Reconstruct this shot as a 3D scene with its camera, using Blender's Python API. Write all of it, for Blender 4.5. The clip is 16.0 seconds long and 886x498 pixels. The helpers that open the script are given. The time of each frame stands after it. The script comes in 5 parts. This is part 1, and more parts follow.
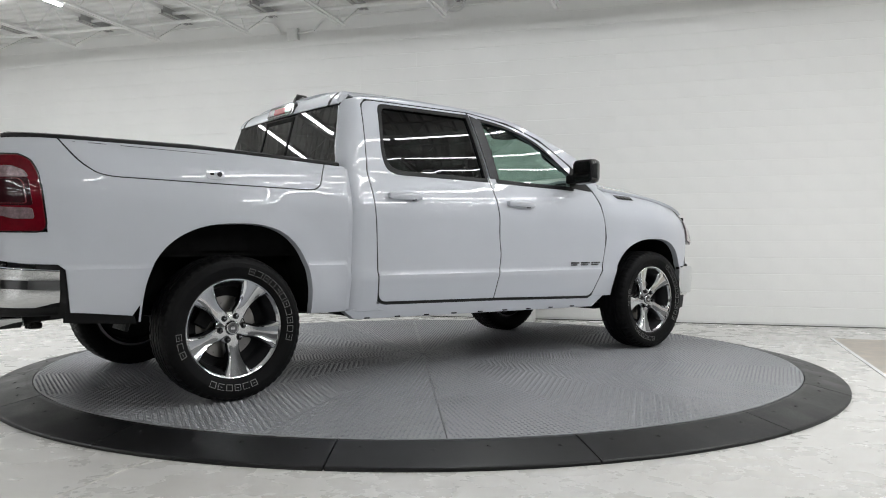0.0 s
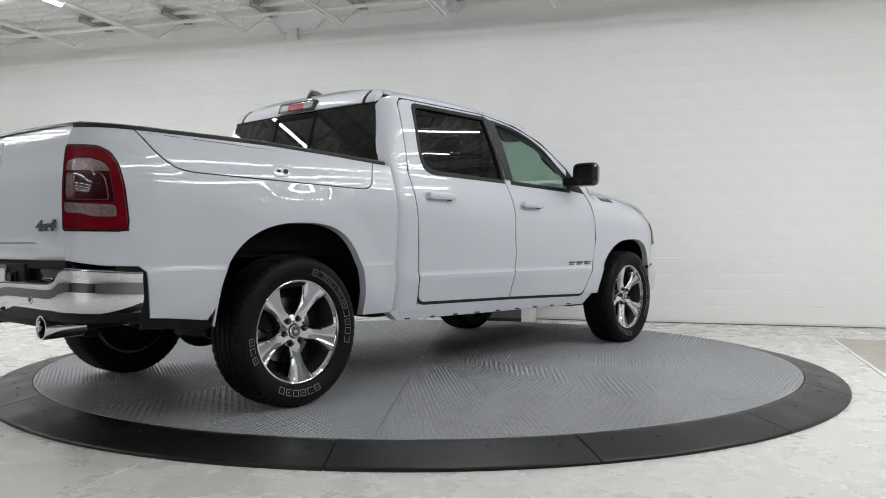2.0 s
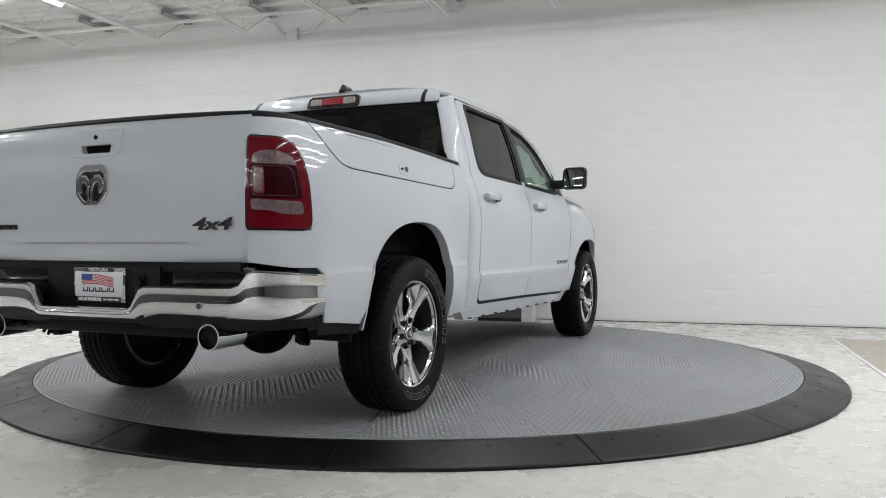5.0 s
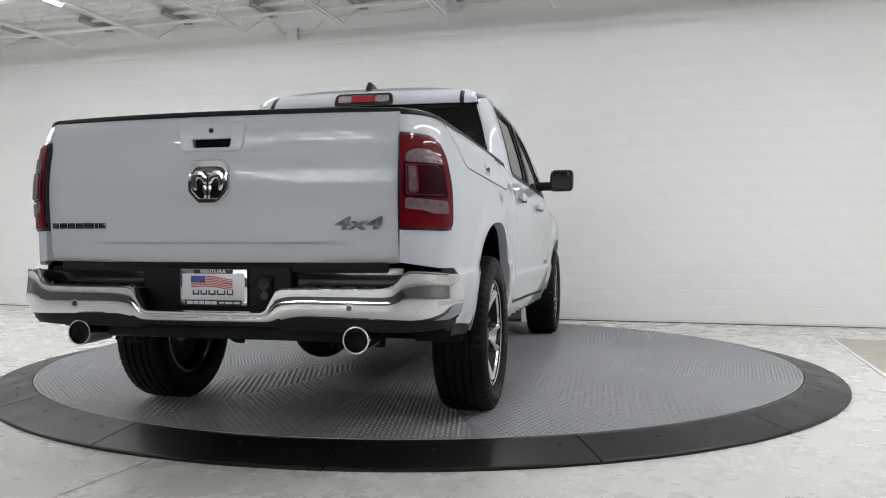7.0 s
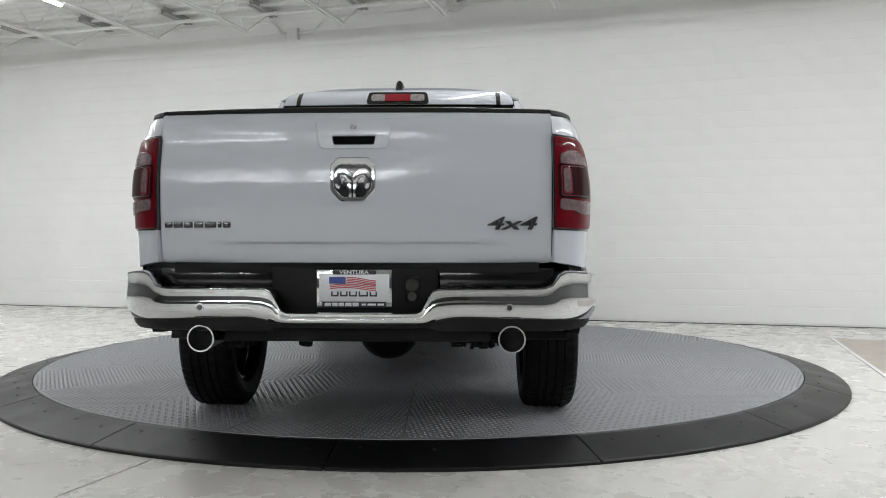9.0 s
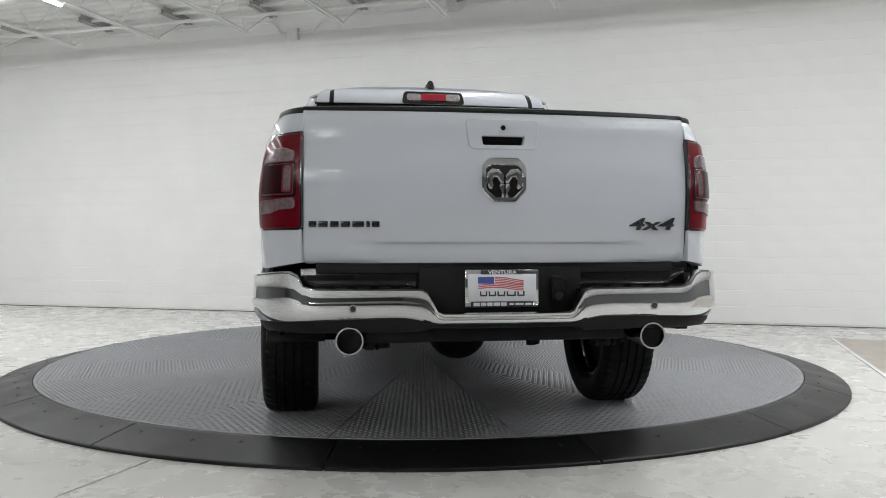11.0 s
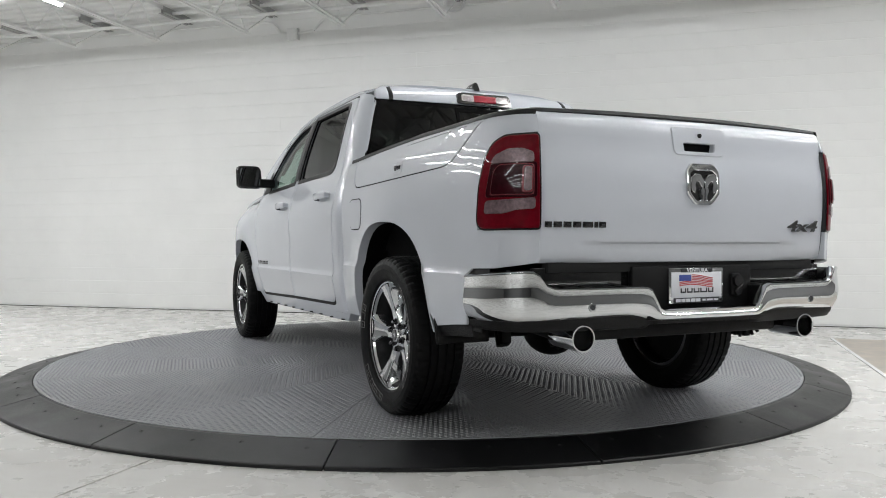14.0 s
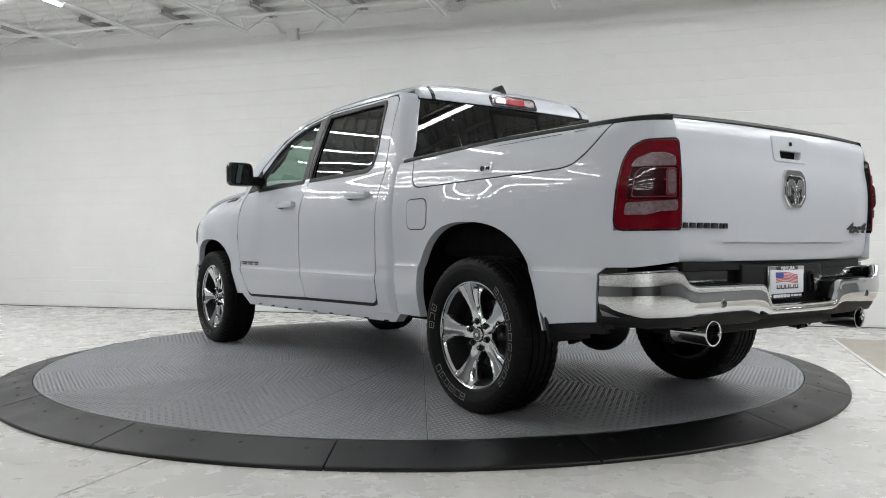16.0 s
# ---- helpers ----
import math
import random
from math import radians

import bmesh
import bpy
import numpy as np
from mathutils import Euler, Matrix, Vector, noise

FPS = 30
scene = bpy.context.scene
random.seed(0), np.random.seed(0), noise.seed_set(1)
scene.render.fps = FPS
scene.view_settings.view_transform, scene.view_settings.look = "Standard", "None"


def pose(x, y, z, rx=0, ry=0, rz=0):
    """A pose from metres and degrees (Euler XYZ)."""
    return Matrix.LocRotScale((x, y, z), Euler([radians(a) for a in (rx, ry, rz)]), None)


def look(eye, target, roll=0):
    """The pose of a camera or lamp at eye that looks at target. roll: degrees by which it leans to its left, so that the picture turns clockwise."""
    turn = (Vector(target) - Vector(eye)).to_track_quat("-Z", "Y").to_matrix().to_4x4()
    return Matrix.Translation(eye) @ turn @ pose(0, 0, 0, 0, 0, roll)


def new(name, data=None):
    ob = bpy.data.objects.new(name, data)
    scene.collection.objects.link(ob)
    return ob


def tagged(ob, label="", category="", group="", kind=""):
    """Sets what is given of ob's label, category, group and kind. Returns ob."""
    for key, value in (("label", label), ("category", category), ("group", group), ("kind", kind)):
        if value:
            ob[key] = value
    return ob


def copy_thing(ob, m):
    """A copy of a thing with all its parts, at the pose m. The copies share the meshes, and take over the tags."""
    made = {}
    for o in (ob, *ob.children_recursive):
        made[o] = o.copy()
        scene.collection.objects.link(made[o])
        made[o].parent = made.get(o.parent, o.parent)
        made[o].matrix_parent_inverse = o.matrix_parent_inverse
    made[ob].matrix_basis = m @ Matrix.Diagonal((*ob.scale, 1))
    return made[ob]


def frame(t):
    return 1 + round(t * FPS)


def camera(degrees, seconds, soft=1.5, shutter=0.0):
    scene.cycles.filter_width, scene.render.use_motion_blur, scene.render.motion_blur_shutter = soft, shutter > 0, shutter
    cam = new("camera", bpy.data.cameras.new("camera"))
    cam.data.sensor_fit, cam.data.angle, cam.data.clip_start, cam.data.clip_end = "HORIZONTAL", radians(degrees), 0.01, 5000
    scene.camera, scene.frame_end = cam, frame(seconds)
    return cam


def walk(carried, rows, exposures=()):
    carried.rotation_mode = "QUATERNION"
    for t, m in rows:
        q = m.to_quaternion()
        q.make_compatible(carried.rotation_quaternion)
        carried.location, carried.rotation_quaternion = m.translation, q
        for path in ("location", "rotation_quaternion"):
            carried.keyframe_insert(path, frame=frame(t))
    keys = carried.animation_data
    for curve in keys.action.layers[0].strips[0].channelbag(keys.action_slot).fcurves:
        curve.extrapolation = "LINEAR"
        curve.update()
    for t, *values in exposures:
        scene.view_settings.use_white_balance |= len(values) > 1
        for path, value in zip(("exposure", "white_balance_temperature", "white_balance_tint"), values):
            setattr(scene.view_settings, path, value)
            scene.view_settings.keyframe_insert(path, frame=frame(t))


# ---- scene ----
# camera: stands still on a low tripod, 6.28 m from the turntable's axis
cam = camera(58.36, 16.0, soft=1.0)
EYE = Vector((0.0, -6.277, 0.873))
AIM = EYE + Vector((0.02504, 0.99966, -0.00704))

# turntable: the truck and the plate turn together about the world's z axis
AXIS = (0.092, 1.919)          # the axis in the truck's own plan (x right, y forward, from the rear axle)
TURN = [(0, -53.25), (1, -47.76), (2, -42.20), (3, -36.63), (4, -31.05), (5, -25.45), (6.5, -17.18), (8, -8.92),
        (9, -3.39), (10, 2.09), (11.5, 10.30), (13, 18.55), (14, 24.03), (15, 29.49), (16, 34.93)]

# room: its north wall runs 17.5 degrees off the world's x axis
ROOM = pose(0, 0, 0, 0, 0, -17.48)
WALL_Y, FLOOR_Z, DECK_Z = 3.815, -0.07, 4.06
X0, X1, Y0 = -12.0, 10.0, -24.0

world = bpy.data.worlds.new("world")
world.use_nodes = True
world.node_tree.nodes["Background"].inputs[0].default_value = (0.8, 0.9, 1.0, 1)
world.node_tree.nodes["Background"].inputs[1].default_value = 0.02
scene.world = world
LAMP = 57.0
scene.view_settings.exposure = 0.0

# ---------------------------------------------------------------- materials


def mat(name, color, rough=0.5, metal=0.0, coat=0.0, coat_rough=0.03, vary=0.0, scale=8.0, bump=0.0, bump_scale=60.0,
        rough_vary=0.0, ior=1.5, spec=0.5):
    m = bpy.data.materials.new(name)
    m.use_nodes = True
    nt = m.node_tree
    b = nt.nodes["Principled BSDF"]
    b.inputs["Base Color"].default_value = (*color, 1)
    b.inputs["Roughness"].default_value = rough
    b.inputs["Metallic"].default_value = metal
    b.inputs["Coat Weight"].default_value = coat
    b.inputs["Coat Roughness"].default_value = coat_rough
    b.inputs["IOR"].default_value = ior
    b.inputs["Specular IOR Level"].default_value = spec
    if vary or bump or rough_vary:
        tc = nt.nodes.new("ShaderNodeTexCoord")
    if vary or rough_vary:
        n1 = nt.nodes.new("ShaderNodeTexNoise")
        n1.inputs["Scale"].default_value = scale
        n1.inputs["Detail"].default_value = 8
        n1.inputs["Roughness"].default_value = 0.62
        nt.links.new(tc.outputs["Object"], n1.inputs["Vector"])
    if vary:
        r = nt.nodes.new("ShaderNodeMapRange")
        r.inputs[1].default_value, r.inputs[2].default_value = 0.3, 0.7
        r.inputs[3].default_value, r.inputs[4].default_value = 1 - vary, 1 + vary
        nt.links.new(n1.outputs[0], r.inputs[0])
        mix = nt.nodes.new("ShaderNodeVectorMath")
        mix.operation = "SCALE"
        mix.inputs[0].default_value = color
        nt.links.new(r.outputs[0], mix.inputs["Scale"])
        nt.links.new(mix.outputs[0], b.inputs["Base Color"])
    if rough_vary:
        r = nt.nodes.new("ShaderNodeMapRange")
        r.inputs[1].default_value, r.inputs[2].default_value = 0.3, 0.7
        r.inputs[3].default_value, r.inputs[4].default_value = rough - rough_vary, rough + rough_vary
        nt.links.new(n1.outputs[0], r.inputs[0])
        nt.links.new(r.outputs[0], b.inputs["Roughness"])
    if bump:
        n2 = nt.nodes.new("ShaderNodeTexNoise")
        n2.inputs["Scale"].default_value = bump_scale
        n2.inputs["Detail"].default_value = 5
        nt.links.new(tc.outputs["Object"], n2.inputs["Vector"])
        bp = nt.nodes.new("ShaderNodeBump")
        bp.inputs["Strength"].default_value = bump
        bp.inputs["Distance"].default_value = 0.004
        nt.links.new(n2.outputs[0], bp.inputs["Height"])
        nt.links.new(bp.outputs[0], b.inputs["Normal"])
    return m


def emitter(name, color, strength):
    m = mat(name, color, 0.4)
    b = m.node_tree.nodes["Principled BSDF"]
    b.inputs["Emission Color"].default_value = (*color, 1)
    b.inputs["Emission Strength"].default_value = strength
    return m


def glazing(name, tint, share, rough=0.0):
    """Thin tinted glass: clear share lets light straight through, the rest is dark; a real gloss on top."""
    m = bpy.data.materials.new(name)
    m.use_nodes = True
    nt = m.node_tree
    nt.nodes.remove(nt.nodes["Principled BSDF"])
    tr = nt.nodes.new("ShaderNodeBsdfTransparent")
    tr.inputs[0].default_value = (*[c * share for c in tint], 1)
    gl = nt.nodes.new("ShaderNodeBsdfGlossy")
    gl.inputs["Roughness"].default_value = rough
    fr = nt.nodes.new("ShaderNodeFresnel")
    fr.inputs[0].default_value = 1.42
    mx = nt.nodes.new("ShaderNodeMixShader")
    nt.links.new(fr.outputs[0], mx.inputs[0])
    nt.links.new(tr.outputs[0], mx.inputs[1])
    nt.links.new(gl.outputs[0], mx.inputs[2])
    nt.links.new(mx.outputs[0], nt.nodes["Material Output"].inputs[0])
    return m


PAINT = mat("white_paint", (0.54, 0.56, 0.605), 0.5, 0.0, 1.0, 0.012, vary=0.012, scale=3.0, bump=0.004, bump_scale=900, spec=0.35)
CHROME = mat("chrome", (0.70, 0.71, 0.72), 0.04, 1.0, rough_vary=0.02, scale=5)
POLISHED = mat("polished_alloy", (0.62, 0.63, 0.65), 0.09, 1.0, rough_vary=0.05, scale=14)
DARKCHROME = mat("dark_chrome", (0.16, 0.16, 0.17), 0.2, 1.0)
GLOSSBLACK = mat("gloss_black", (0.006, 0.006, 0.0065), 0.12, 0, 0.6, 0.03)
TRIM = mat("black_trim", (0.007, 0.007, 0.0073), 0.45, bump=0.15, bump_scale=700, vary=0.15, scale=20, spec=0.25)
PLASTIC = mat("black_plastic", (0.006, 0.006, 0.0063), 0.5, bump=0.3, bump_scale=500, vary=0.2, scale=9, spec=0.2)
LINER = mat("wheel_liner", (0.007, 0.007, 0.007), 0.85, bump=0.4, bump_scale=200, vary=0.3, scale=12, spec=0.08)
JOINTSHEEN = mat("joint_sheen", (0.62, 0.60, 0.57), 0.7, vary=0.3, scale=8)
FRAME = mat("chassis_steel", (0.006, 0.006, 0.0065), 0.5, bump=0.25, bump_scale=120, vary=0.4, scale=10, spec=0.15)
RUBBER = mat("tyre_rubber", (0.005, 0.005, 0.0053), 0.55, bump=0.2, bump_scale=350, vary=0.25, scale=18, rough_vary=0.08, spec=0.12)
POCKET = mat("wheel_pocket", (0.012, 0.012, 0.013), 0.5, 0.3, vary=0.3, scale=20, spec=0.2)
CABINET = mat("cabinet_grey", (0.09, 0.09, 0.092), 0.5, vary=0.1, scale=6)
BASEDIRT = mat("grimy_joint", (0.07, 0.065, 0.06), 0.8, vary=0.6, scale=1.6)
LETTER = mat("raised_white", (0.22, 0.22, 0.217), 0.6, vary=0.1, scale=40)
GREY = mat("grey_pillar", (0.022, 0.022, 0.025), 0.42, spec=0.25, vary=0.05, scale=10)
DISC = mat("brake_disc", (0.35, 0.34, 0.33), 0.35, 1.0, rough_vary=0.1, scale=30)
CABIN = mat("cabin_dark", (0.022, 0.022, 0.024), 0.7, vary=0.2, scale=15)
LEATHER = mat("seat_leather", (0.03, 0.03, 0.032), 0.5, bump=0.2, bump_scale=150, vary=0.15, scale=8)
DARKGLASS = glazing("privacy_glass", (0.95, 1.0, 0.97), 0.03)
SIDEGLASS = glazing("side_glass", (0.80, 1.0, 0.90), 0.62)
REDLENS = mat("red_lens", (0.115, 0.0008, 0.006), 0.3, 0, 0.4, 0.012, vary=0.25, scale=25, spec=0.05)
DARKRED = mat("dark_red_lens", (0.022, 0.0008, 0.003), 0.3, 0, 0.4, 0.012, vary=0.3, scale=30, spec=0.05)
LENSLINE = mat("lens_outline", (0.16, 0.02, 0.028), 0.25, 0.0, 0.6, 0.02)
TAILCLEAR = mat("smoked_reflector", (0.17, 0.115, 0.125), 0.25, 0.2, 0.5, 0.012, vary=0.35, scale=60)
CLEARLENS = mat("clear_lens", (0.42, 0.36, 0.37), 0.15, 0.3, 1.0, 0.02, vary=0.35, scale=60)
BRIGHTRED = mat("bright_red_lens", (0.36, 0.004, 0.02), 0.12, 0, 1.0, 0.02)
WHITEPLATE = mat("plate_white", (0.72, 0.73, 0.76), 0.35, vary=0.04)
FLAGRED = mat("flag_red", (0.5, 0.05, 0.06), 0.5)
FLAGBLUE = mat("flag_blue", (0.05, 0.08, 0.3), 0.5)
INK = mat("ink", (0.03, 0.03, 0.035), 0.5)
SATIN = mat("satin_chrome", (0.22, 0.22, 0.225), 0.2, 1.0, rough_vary=0.05, scale=30)
MIRROR = mat("mirror_glass", (0.25, 0.26, 0.265), 0.01, 1.0)
STEELWHITE = mat("painted_steel", (0.78, 0.78, 0.765), 0.5, vary=0.06, scale=6, bump=0.1, bump_scale=80)
# white steel with shade put into its colour for bearing seats; also lamp clips
SHADECLIPGREY = mat("shade_and_clip_grey", (0.42, 0.42, 0.41), 0.6, vary=0.15, scale=6)
DECKPAINT = mat("deck_paint", (0.80, 0.80, 0.785), 0.55, vary=0.05, scale=2)
HOUSING = mat("lamp_housing", (0.75, 0.75, 0.75), 0.4)
TUBE = emitter("lamp_diffuser", (0.965, 0.985, 1.0), LAMP)
# tones of the unseen walls, set dark to cut bounce and reflections
DIMSIDE = mat("dimmed_side_wall", (0.20, 0.20, 0.197), 0.6, vary=0.05, scale=1.5)
DIMSOUTH = mat("dimmed_south_wall", (0.10, 0.10, 0.10), 0.7, vary=0.05, scale=1.5)


def cmu_material():
    m = mat("painted_block", (0.84, 0.84, 0.825), 0.55, vary=0.03, scale=1.3, bump=0.35, bump_scale=45, rough_vary=0.1)
    nt = m.node_tree
    b = nt.nodes["Principled BSDF"]
    src = b.inputs["Base Color"].links[0].from_socket
    oi = nt.nodes.new("ShaderNodeObjectInfo")
    r = nt.nodes.new("ShaderNodeMapRange")
    r.inputs[3].default_value, r.inputs[4].default_value = 0.997, 1.003
    nt.links.new(oi.outputs["Random"], r.inputs[0])
    v = nt.nodes.new("ShaderNodeVectorMath")
    v.operation = "SCALE"
    nt.links.new(src, v.inputs[0])
    nt.links.new(r.outputs[0], v.inputs["Scale"])
    nt.links.new(v.outputs[0], b.inputs["Base Color"])
    return m


def floor_material():
    """Polished, sealed pale concrete with blotches, streaks, pits and tyre scuffs."""
    m = bpy.data.materials.new("polished_concrete")
    m.use_nodes = True
    nt = m.node_tree
    b = nt.nodes["Principled BSDF"]
    tc = nt.nodes.new("ShaderNodeTexCoord")

    def tex(scale, detail, stretch=(1, 1, 1), rough=0.6):
        mp = nt.nodes.new("ShaderNodeMapping")
        mp.inputs["Scale"].default_value = stretch
        nt.links.new(tc.outputs["Object"], mp.inputs[0])
        n = nt.nodes.new("ShaderNodeTexNoise")
        n.inputs["Scale"].default_value, n.inputs["Detail"].default_value = scale, detail
        n.inputs["Roughness"].default_value = rough
        nt.links.new(mp.outputs[0], n.inputs["Vector"])
        return n.outputs[0]

    def ramp(src, stops):
        r = nt.nodes.new("ShaderNodeValToRGB")
        el = r.color_ramp.elements
        while len(el) < len(stops):
            el.new(0.5)
        for e, (p, c) in zip(el, stops):
            e.position, e.color = p, (*c, 1)
        nt.links.new(src, r.inputs[0])
        return r.outputs[0]

    def mult(a, c, f=1.0):
        x = nt.nodes.new("ShaderNodeMix")
        x.data_type, x.blend_type = "RGBA", "MULTIPLY"
        x.inputs[0].default_value = f
        nt.links.new(a, x.inputs[6])
        nt.links.new(c, x.inputs[7])
        return x.outputs[2]

    base = ramp(tex(0.8, 9), [(0.25, (0.635, 0.62, 0.59)), (0.5, (0.665, 0.655, 0.63)), (0.75, (0.72, 0.71, 0.69))])
    blot = ramp(tex(3.5, 8, (1, 2.2, 1), 0.7), [(0.25, (0.945, 0.935, 0.92)), (0.58, (1, 1, 1)), (0.8, (1.0, 0.99, 0.98))])
    pits = ramp(tex(38, 3), [(0.20, (0.35, 0.33, 0.31)), (0.27, (1, 1, 1)), (1, (1, 1, 1))])
    scuf = ramp(tex(2.2, 10, (0.5, 5, 1), 0.75), [(0.24, (0.60, 0.56, 0.51)), (0.42, (1, 1, 1)), (1, (1, 1, 1))])
    out = mult(mult(mult(base, blot), pits, 0.6), scuf, 0.22)
    nt.links.new(out, b.inputs["Base Color"])
    rr = ramp(tex(5, 6), [(0.3, (0.22, 0.22, 0.22)), (0.7, (0.34, 0.34, 0.34))])
    nt.links.new(rr, b.inputs["Roughness"])
    bp = nt.nodes.new("ShaderNodeBump")
    bp.inputs["Strength"].default_value, bp.inputs["Distance"].default_value = 0.05, 0.004
    nt.links.new(tex(9, 6), bp.inputs["Height"])
    nt.links.new(bp.outputs[0], b.inputs["Normal"])
    return m


CMU = cmu_material()
CONCRETE = floor_material()
WORNCONCRETE = mat("worn_concrete", (0.42, 0.38, 0.33), 0.45, vary=0.35, scale=5, bump=0.3, bump_scale=30, rough_vary=0.15)
TREAD = mat("tread_plate_paint", (0.29, 0.295, 0.31), 0.36, 0.25, vary=0.10, scale=2.5, bump=0.08, bump_scale=250, rough_vary=0.07)
RAMP = mat("ramp_rubber", (0.0085, 0.0085, 0.0092), 0.36, vary=0.2, scale=4, bump=0.12, bump_scale=300, rough_vary=0.08, spec=0.24)
DARKGAP = mat("dark_gap", (0.01, 0.01, 0.01), 0.9)

# ---------------------------------------------------------------- mesh helpers


def add_mesh(name, verts, faces, material, parent=None, label="", smooth=False, sharp_angle=None):
    me = bpy.data.meshes.new(name)
    me.from_pydata([tuple(v) for v in verts], [], faces)
    me.materials.append(material)
    if smooth:
        me.polygons.foreach_set("use_smooth", [True] * len(me.polygons))
        if sharp_angle:
            me.set_sharp_from_angle(angle=radians(sharp_angle))
    ob = new(name, me)
    if parent:
        ob.parent = parent
    return tagged(ob, label)


def part(name, bm, material, parent=None, label="", smooth=True, angle=35):
    me = bpy.data.meshes.new(name)
    bm.normal_update()
    bm.to_mesh(me)
    bm.free()
    me.materials.append(material)
    if smooth:
        me.polygons.foreach_set("use_smooth", [True] * len(me.polygons))
        me.set_sharp_from_angle(angle=radians(angle))
    ob = new(name, me)
    if parent:
        ob.parent = parent
    return tagged(ob, label)


def box(bm, x0, x1, y0, y1, z0, z1, bevel=0.0, m=None, seg=2):
    vs = bmesh.ops.create_cube(bm, size=1.0)["verts"]
    for v in vs:
        v.co = Vector(((x0 + x1) / 2 + v.co.x * (x1 - x0), (y0 + y1) / 2 + v.co.y * (y1 - y0), (z0 + z1) / 2 + v.co.z * (z1 - z0)))
    if bevel:
        es = list({e for v in vs for e in v.link_edges})
        r = bmesh.ops.bevel(bm, geom=es, offset=bevel, segments=seg, affect="EDGES", profile=0.5)
        vs = list({v for f in r["faces"] for v in f.verts} | {v for v in vs if v.is_valid})
    if m is not None:
        for v in vs:
            v.co = m @ v.co
    return vs


def rod(bm, a, b, r, seg=10, r2=None):
    a, b = Vector(a), Vector(b)
    d = b - a
    m = Matrix.Translation((a + b) / 2) @ d.to_track_quat("Z", "Y").to_matrix().to_4x4()
    return bmesh.ops.create_cone(bm, cap_ends=True, segments=seg, radius1=r, radius2=r if r2 is None else r2, depth=d.length, matrix=m)["verts"]


def tube(bm, pts, r, seg=8):
    for a, b in zip(pts, pts[1:]):
        rod(bm, a, b, r, seg)


def lathe(bm, profile, seg=64, wob=None, closed=False):
    """Turns (x, r) points about the x axis."""
    rings = []
    for i in range(seg):
        a = 2 * math.pi * i / seg
        ring = []
        for k, (x, r) in enumerate(profile):
            rr = r + (wob(i, k) if wob else 0)
            ring.append(bm.verts.new((x, rr * math.cos(a), rr * math.sin(a))))
        rings.append(ring)
    n = len(profile)
    for i in range(seg):
        p, q = rings[i], rings[(i + 1) % seg]
        for k in range(n if closed else n - 1):
            k2 = (k + 1) % n
            bm.faces.new((p[k], q[k], q[k2], p[k2]))


def grid(bm, fn, us, vs):
    rows = [[bm.verts.new(fn(u, v)) for v in vs] for u in us]
    for a, b in zip(rows, rows[1:]):
        for i in range(len(vs) - 1):
            bm.faces.new((a[i], b[i], b[i + 1], a[i + 1]))
    return rows


def solid(bm, t):
    """Gives an open sheet a thickness t, inwards of its normals."""
    bm.normal_update()
    bmesh.ops.solidify(bm, geom=list(bm.faces), thickness=t)


def prism(bm, pts, m, depth):
    """A flat outline (in its own xy) pushed out by depth along z."""
    lo = [bm.verts.new(m @ Vector((x, y, 0))) for x, y in pts]
    hi = [bm.verts.new(m @ Vector((x, y, depth))) for x, y in pts]
    n = len(pts)
    for i in range(n):
        bm.faces.new((lo[i], lo[(i + 1) % n], hi[(i + 1) % n], hi[i]))
    bm.faces.new(hi)
    bm.faces.new(lo[::-1])


def resample(pts, step):
    out = []
    n = len(pts)
    for i in range(n):
        a, b = Vector(pts[i]), Vector(pts[(i + 1) % n])
        k = max(1, int(math.ceil((b - a).length / step)))
        out += [a.lerp(b, j / k) for j in range(k)]
    return out


def rounded(pts, radii, seg=5):
    """A closed outline with its corners rounded; radii: one for all or one a corner."""
    n = len(pts)
    out = []
    for i in range(n):
        r = radii if isinstance(radii, (int, float)) else radii[i]
        p, a, b = Vector(pts[i]), Vector(pts[i - 1]), Vector(pts[(i + 1) % n])
        if r <= 0:
            out.append(tuple(p))
            continue
        da, db = (a - p), (b - p)
        r1, r2 = min(r, da.length * 0.49), min(r, db.length * 0.49)
        s, e = p + da.normalized() * r1, p + db.normalized() * r2
        for j in range(seg + 1):
            t = j / seg
            q = s * (1 - t) ** 2 + p * 2 * t * (1 - t) + e * t * t
            out.append(tuple(q))
    return out


def offset_loop(pts, d):
    """A closed outline (counter-clockwise) moved outwards by d."""
    out, n = [], len(pts)
    for i in range(n):
        a, p, b = Vector(pts[i - 1]), Vector(pts[i]), Vector(pts[(i + 1) % n])
        n1, n2 = (p - a), (b - p)
        n1, n2 = Vector((n1.y, -n1.x)), Vector((n2.y, -n2.x))
        q = (n1.normalized() if n1.length > 1e-7 else n1) + (n2.normalized() if n2.length > 1e-7 else n2)
        if q.length > 1e-6:
            q = q.normalized() * d
        out.append((p.x + q.x, p.y + q.y))
    return out


def inside(x, y, loops):
    hit = False
    for lp in loops:
        n = len(lp)
        j = n - 1
        for i in range(n):
            xi, yi, xj, yj = lp[i][0], lp[i][1], lp[j][0], lp[j][1]
            if (yi > y) != (yj > y) and x < (xj - xi) * (y - yi) / (yj - yi) + xi:
                hit = not hit
            j = i
    return hit


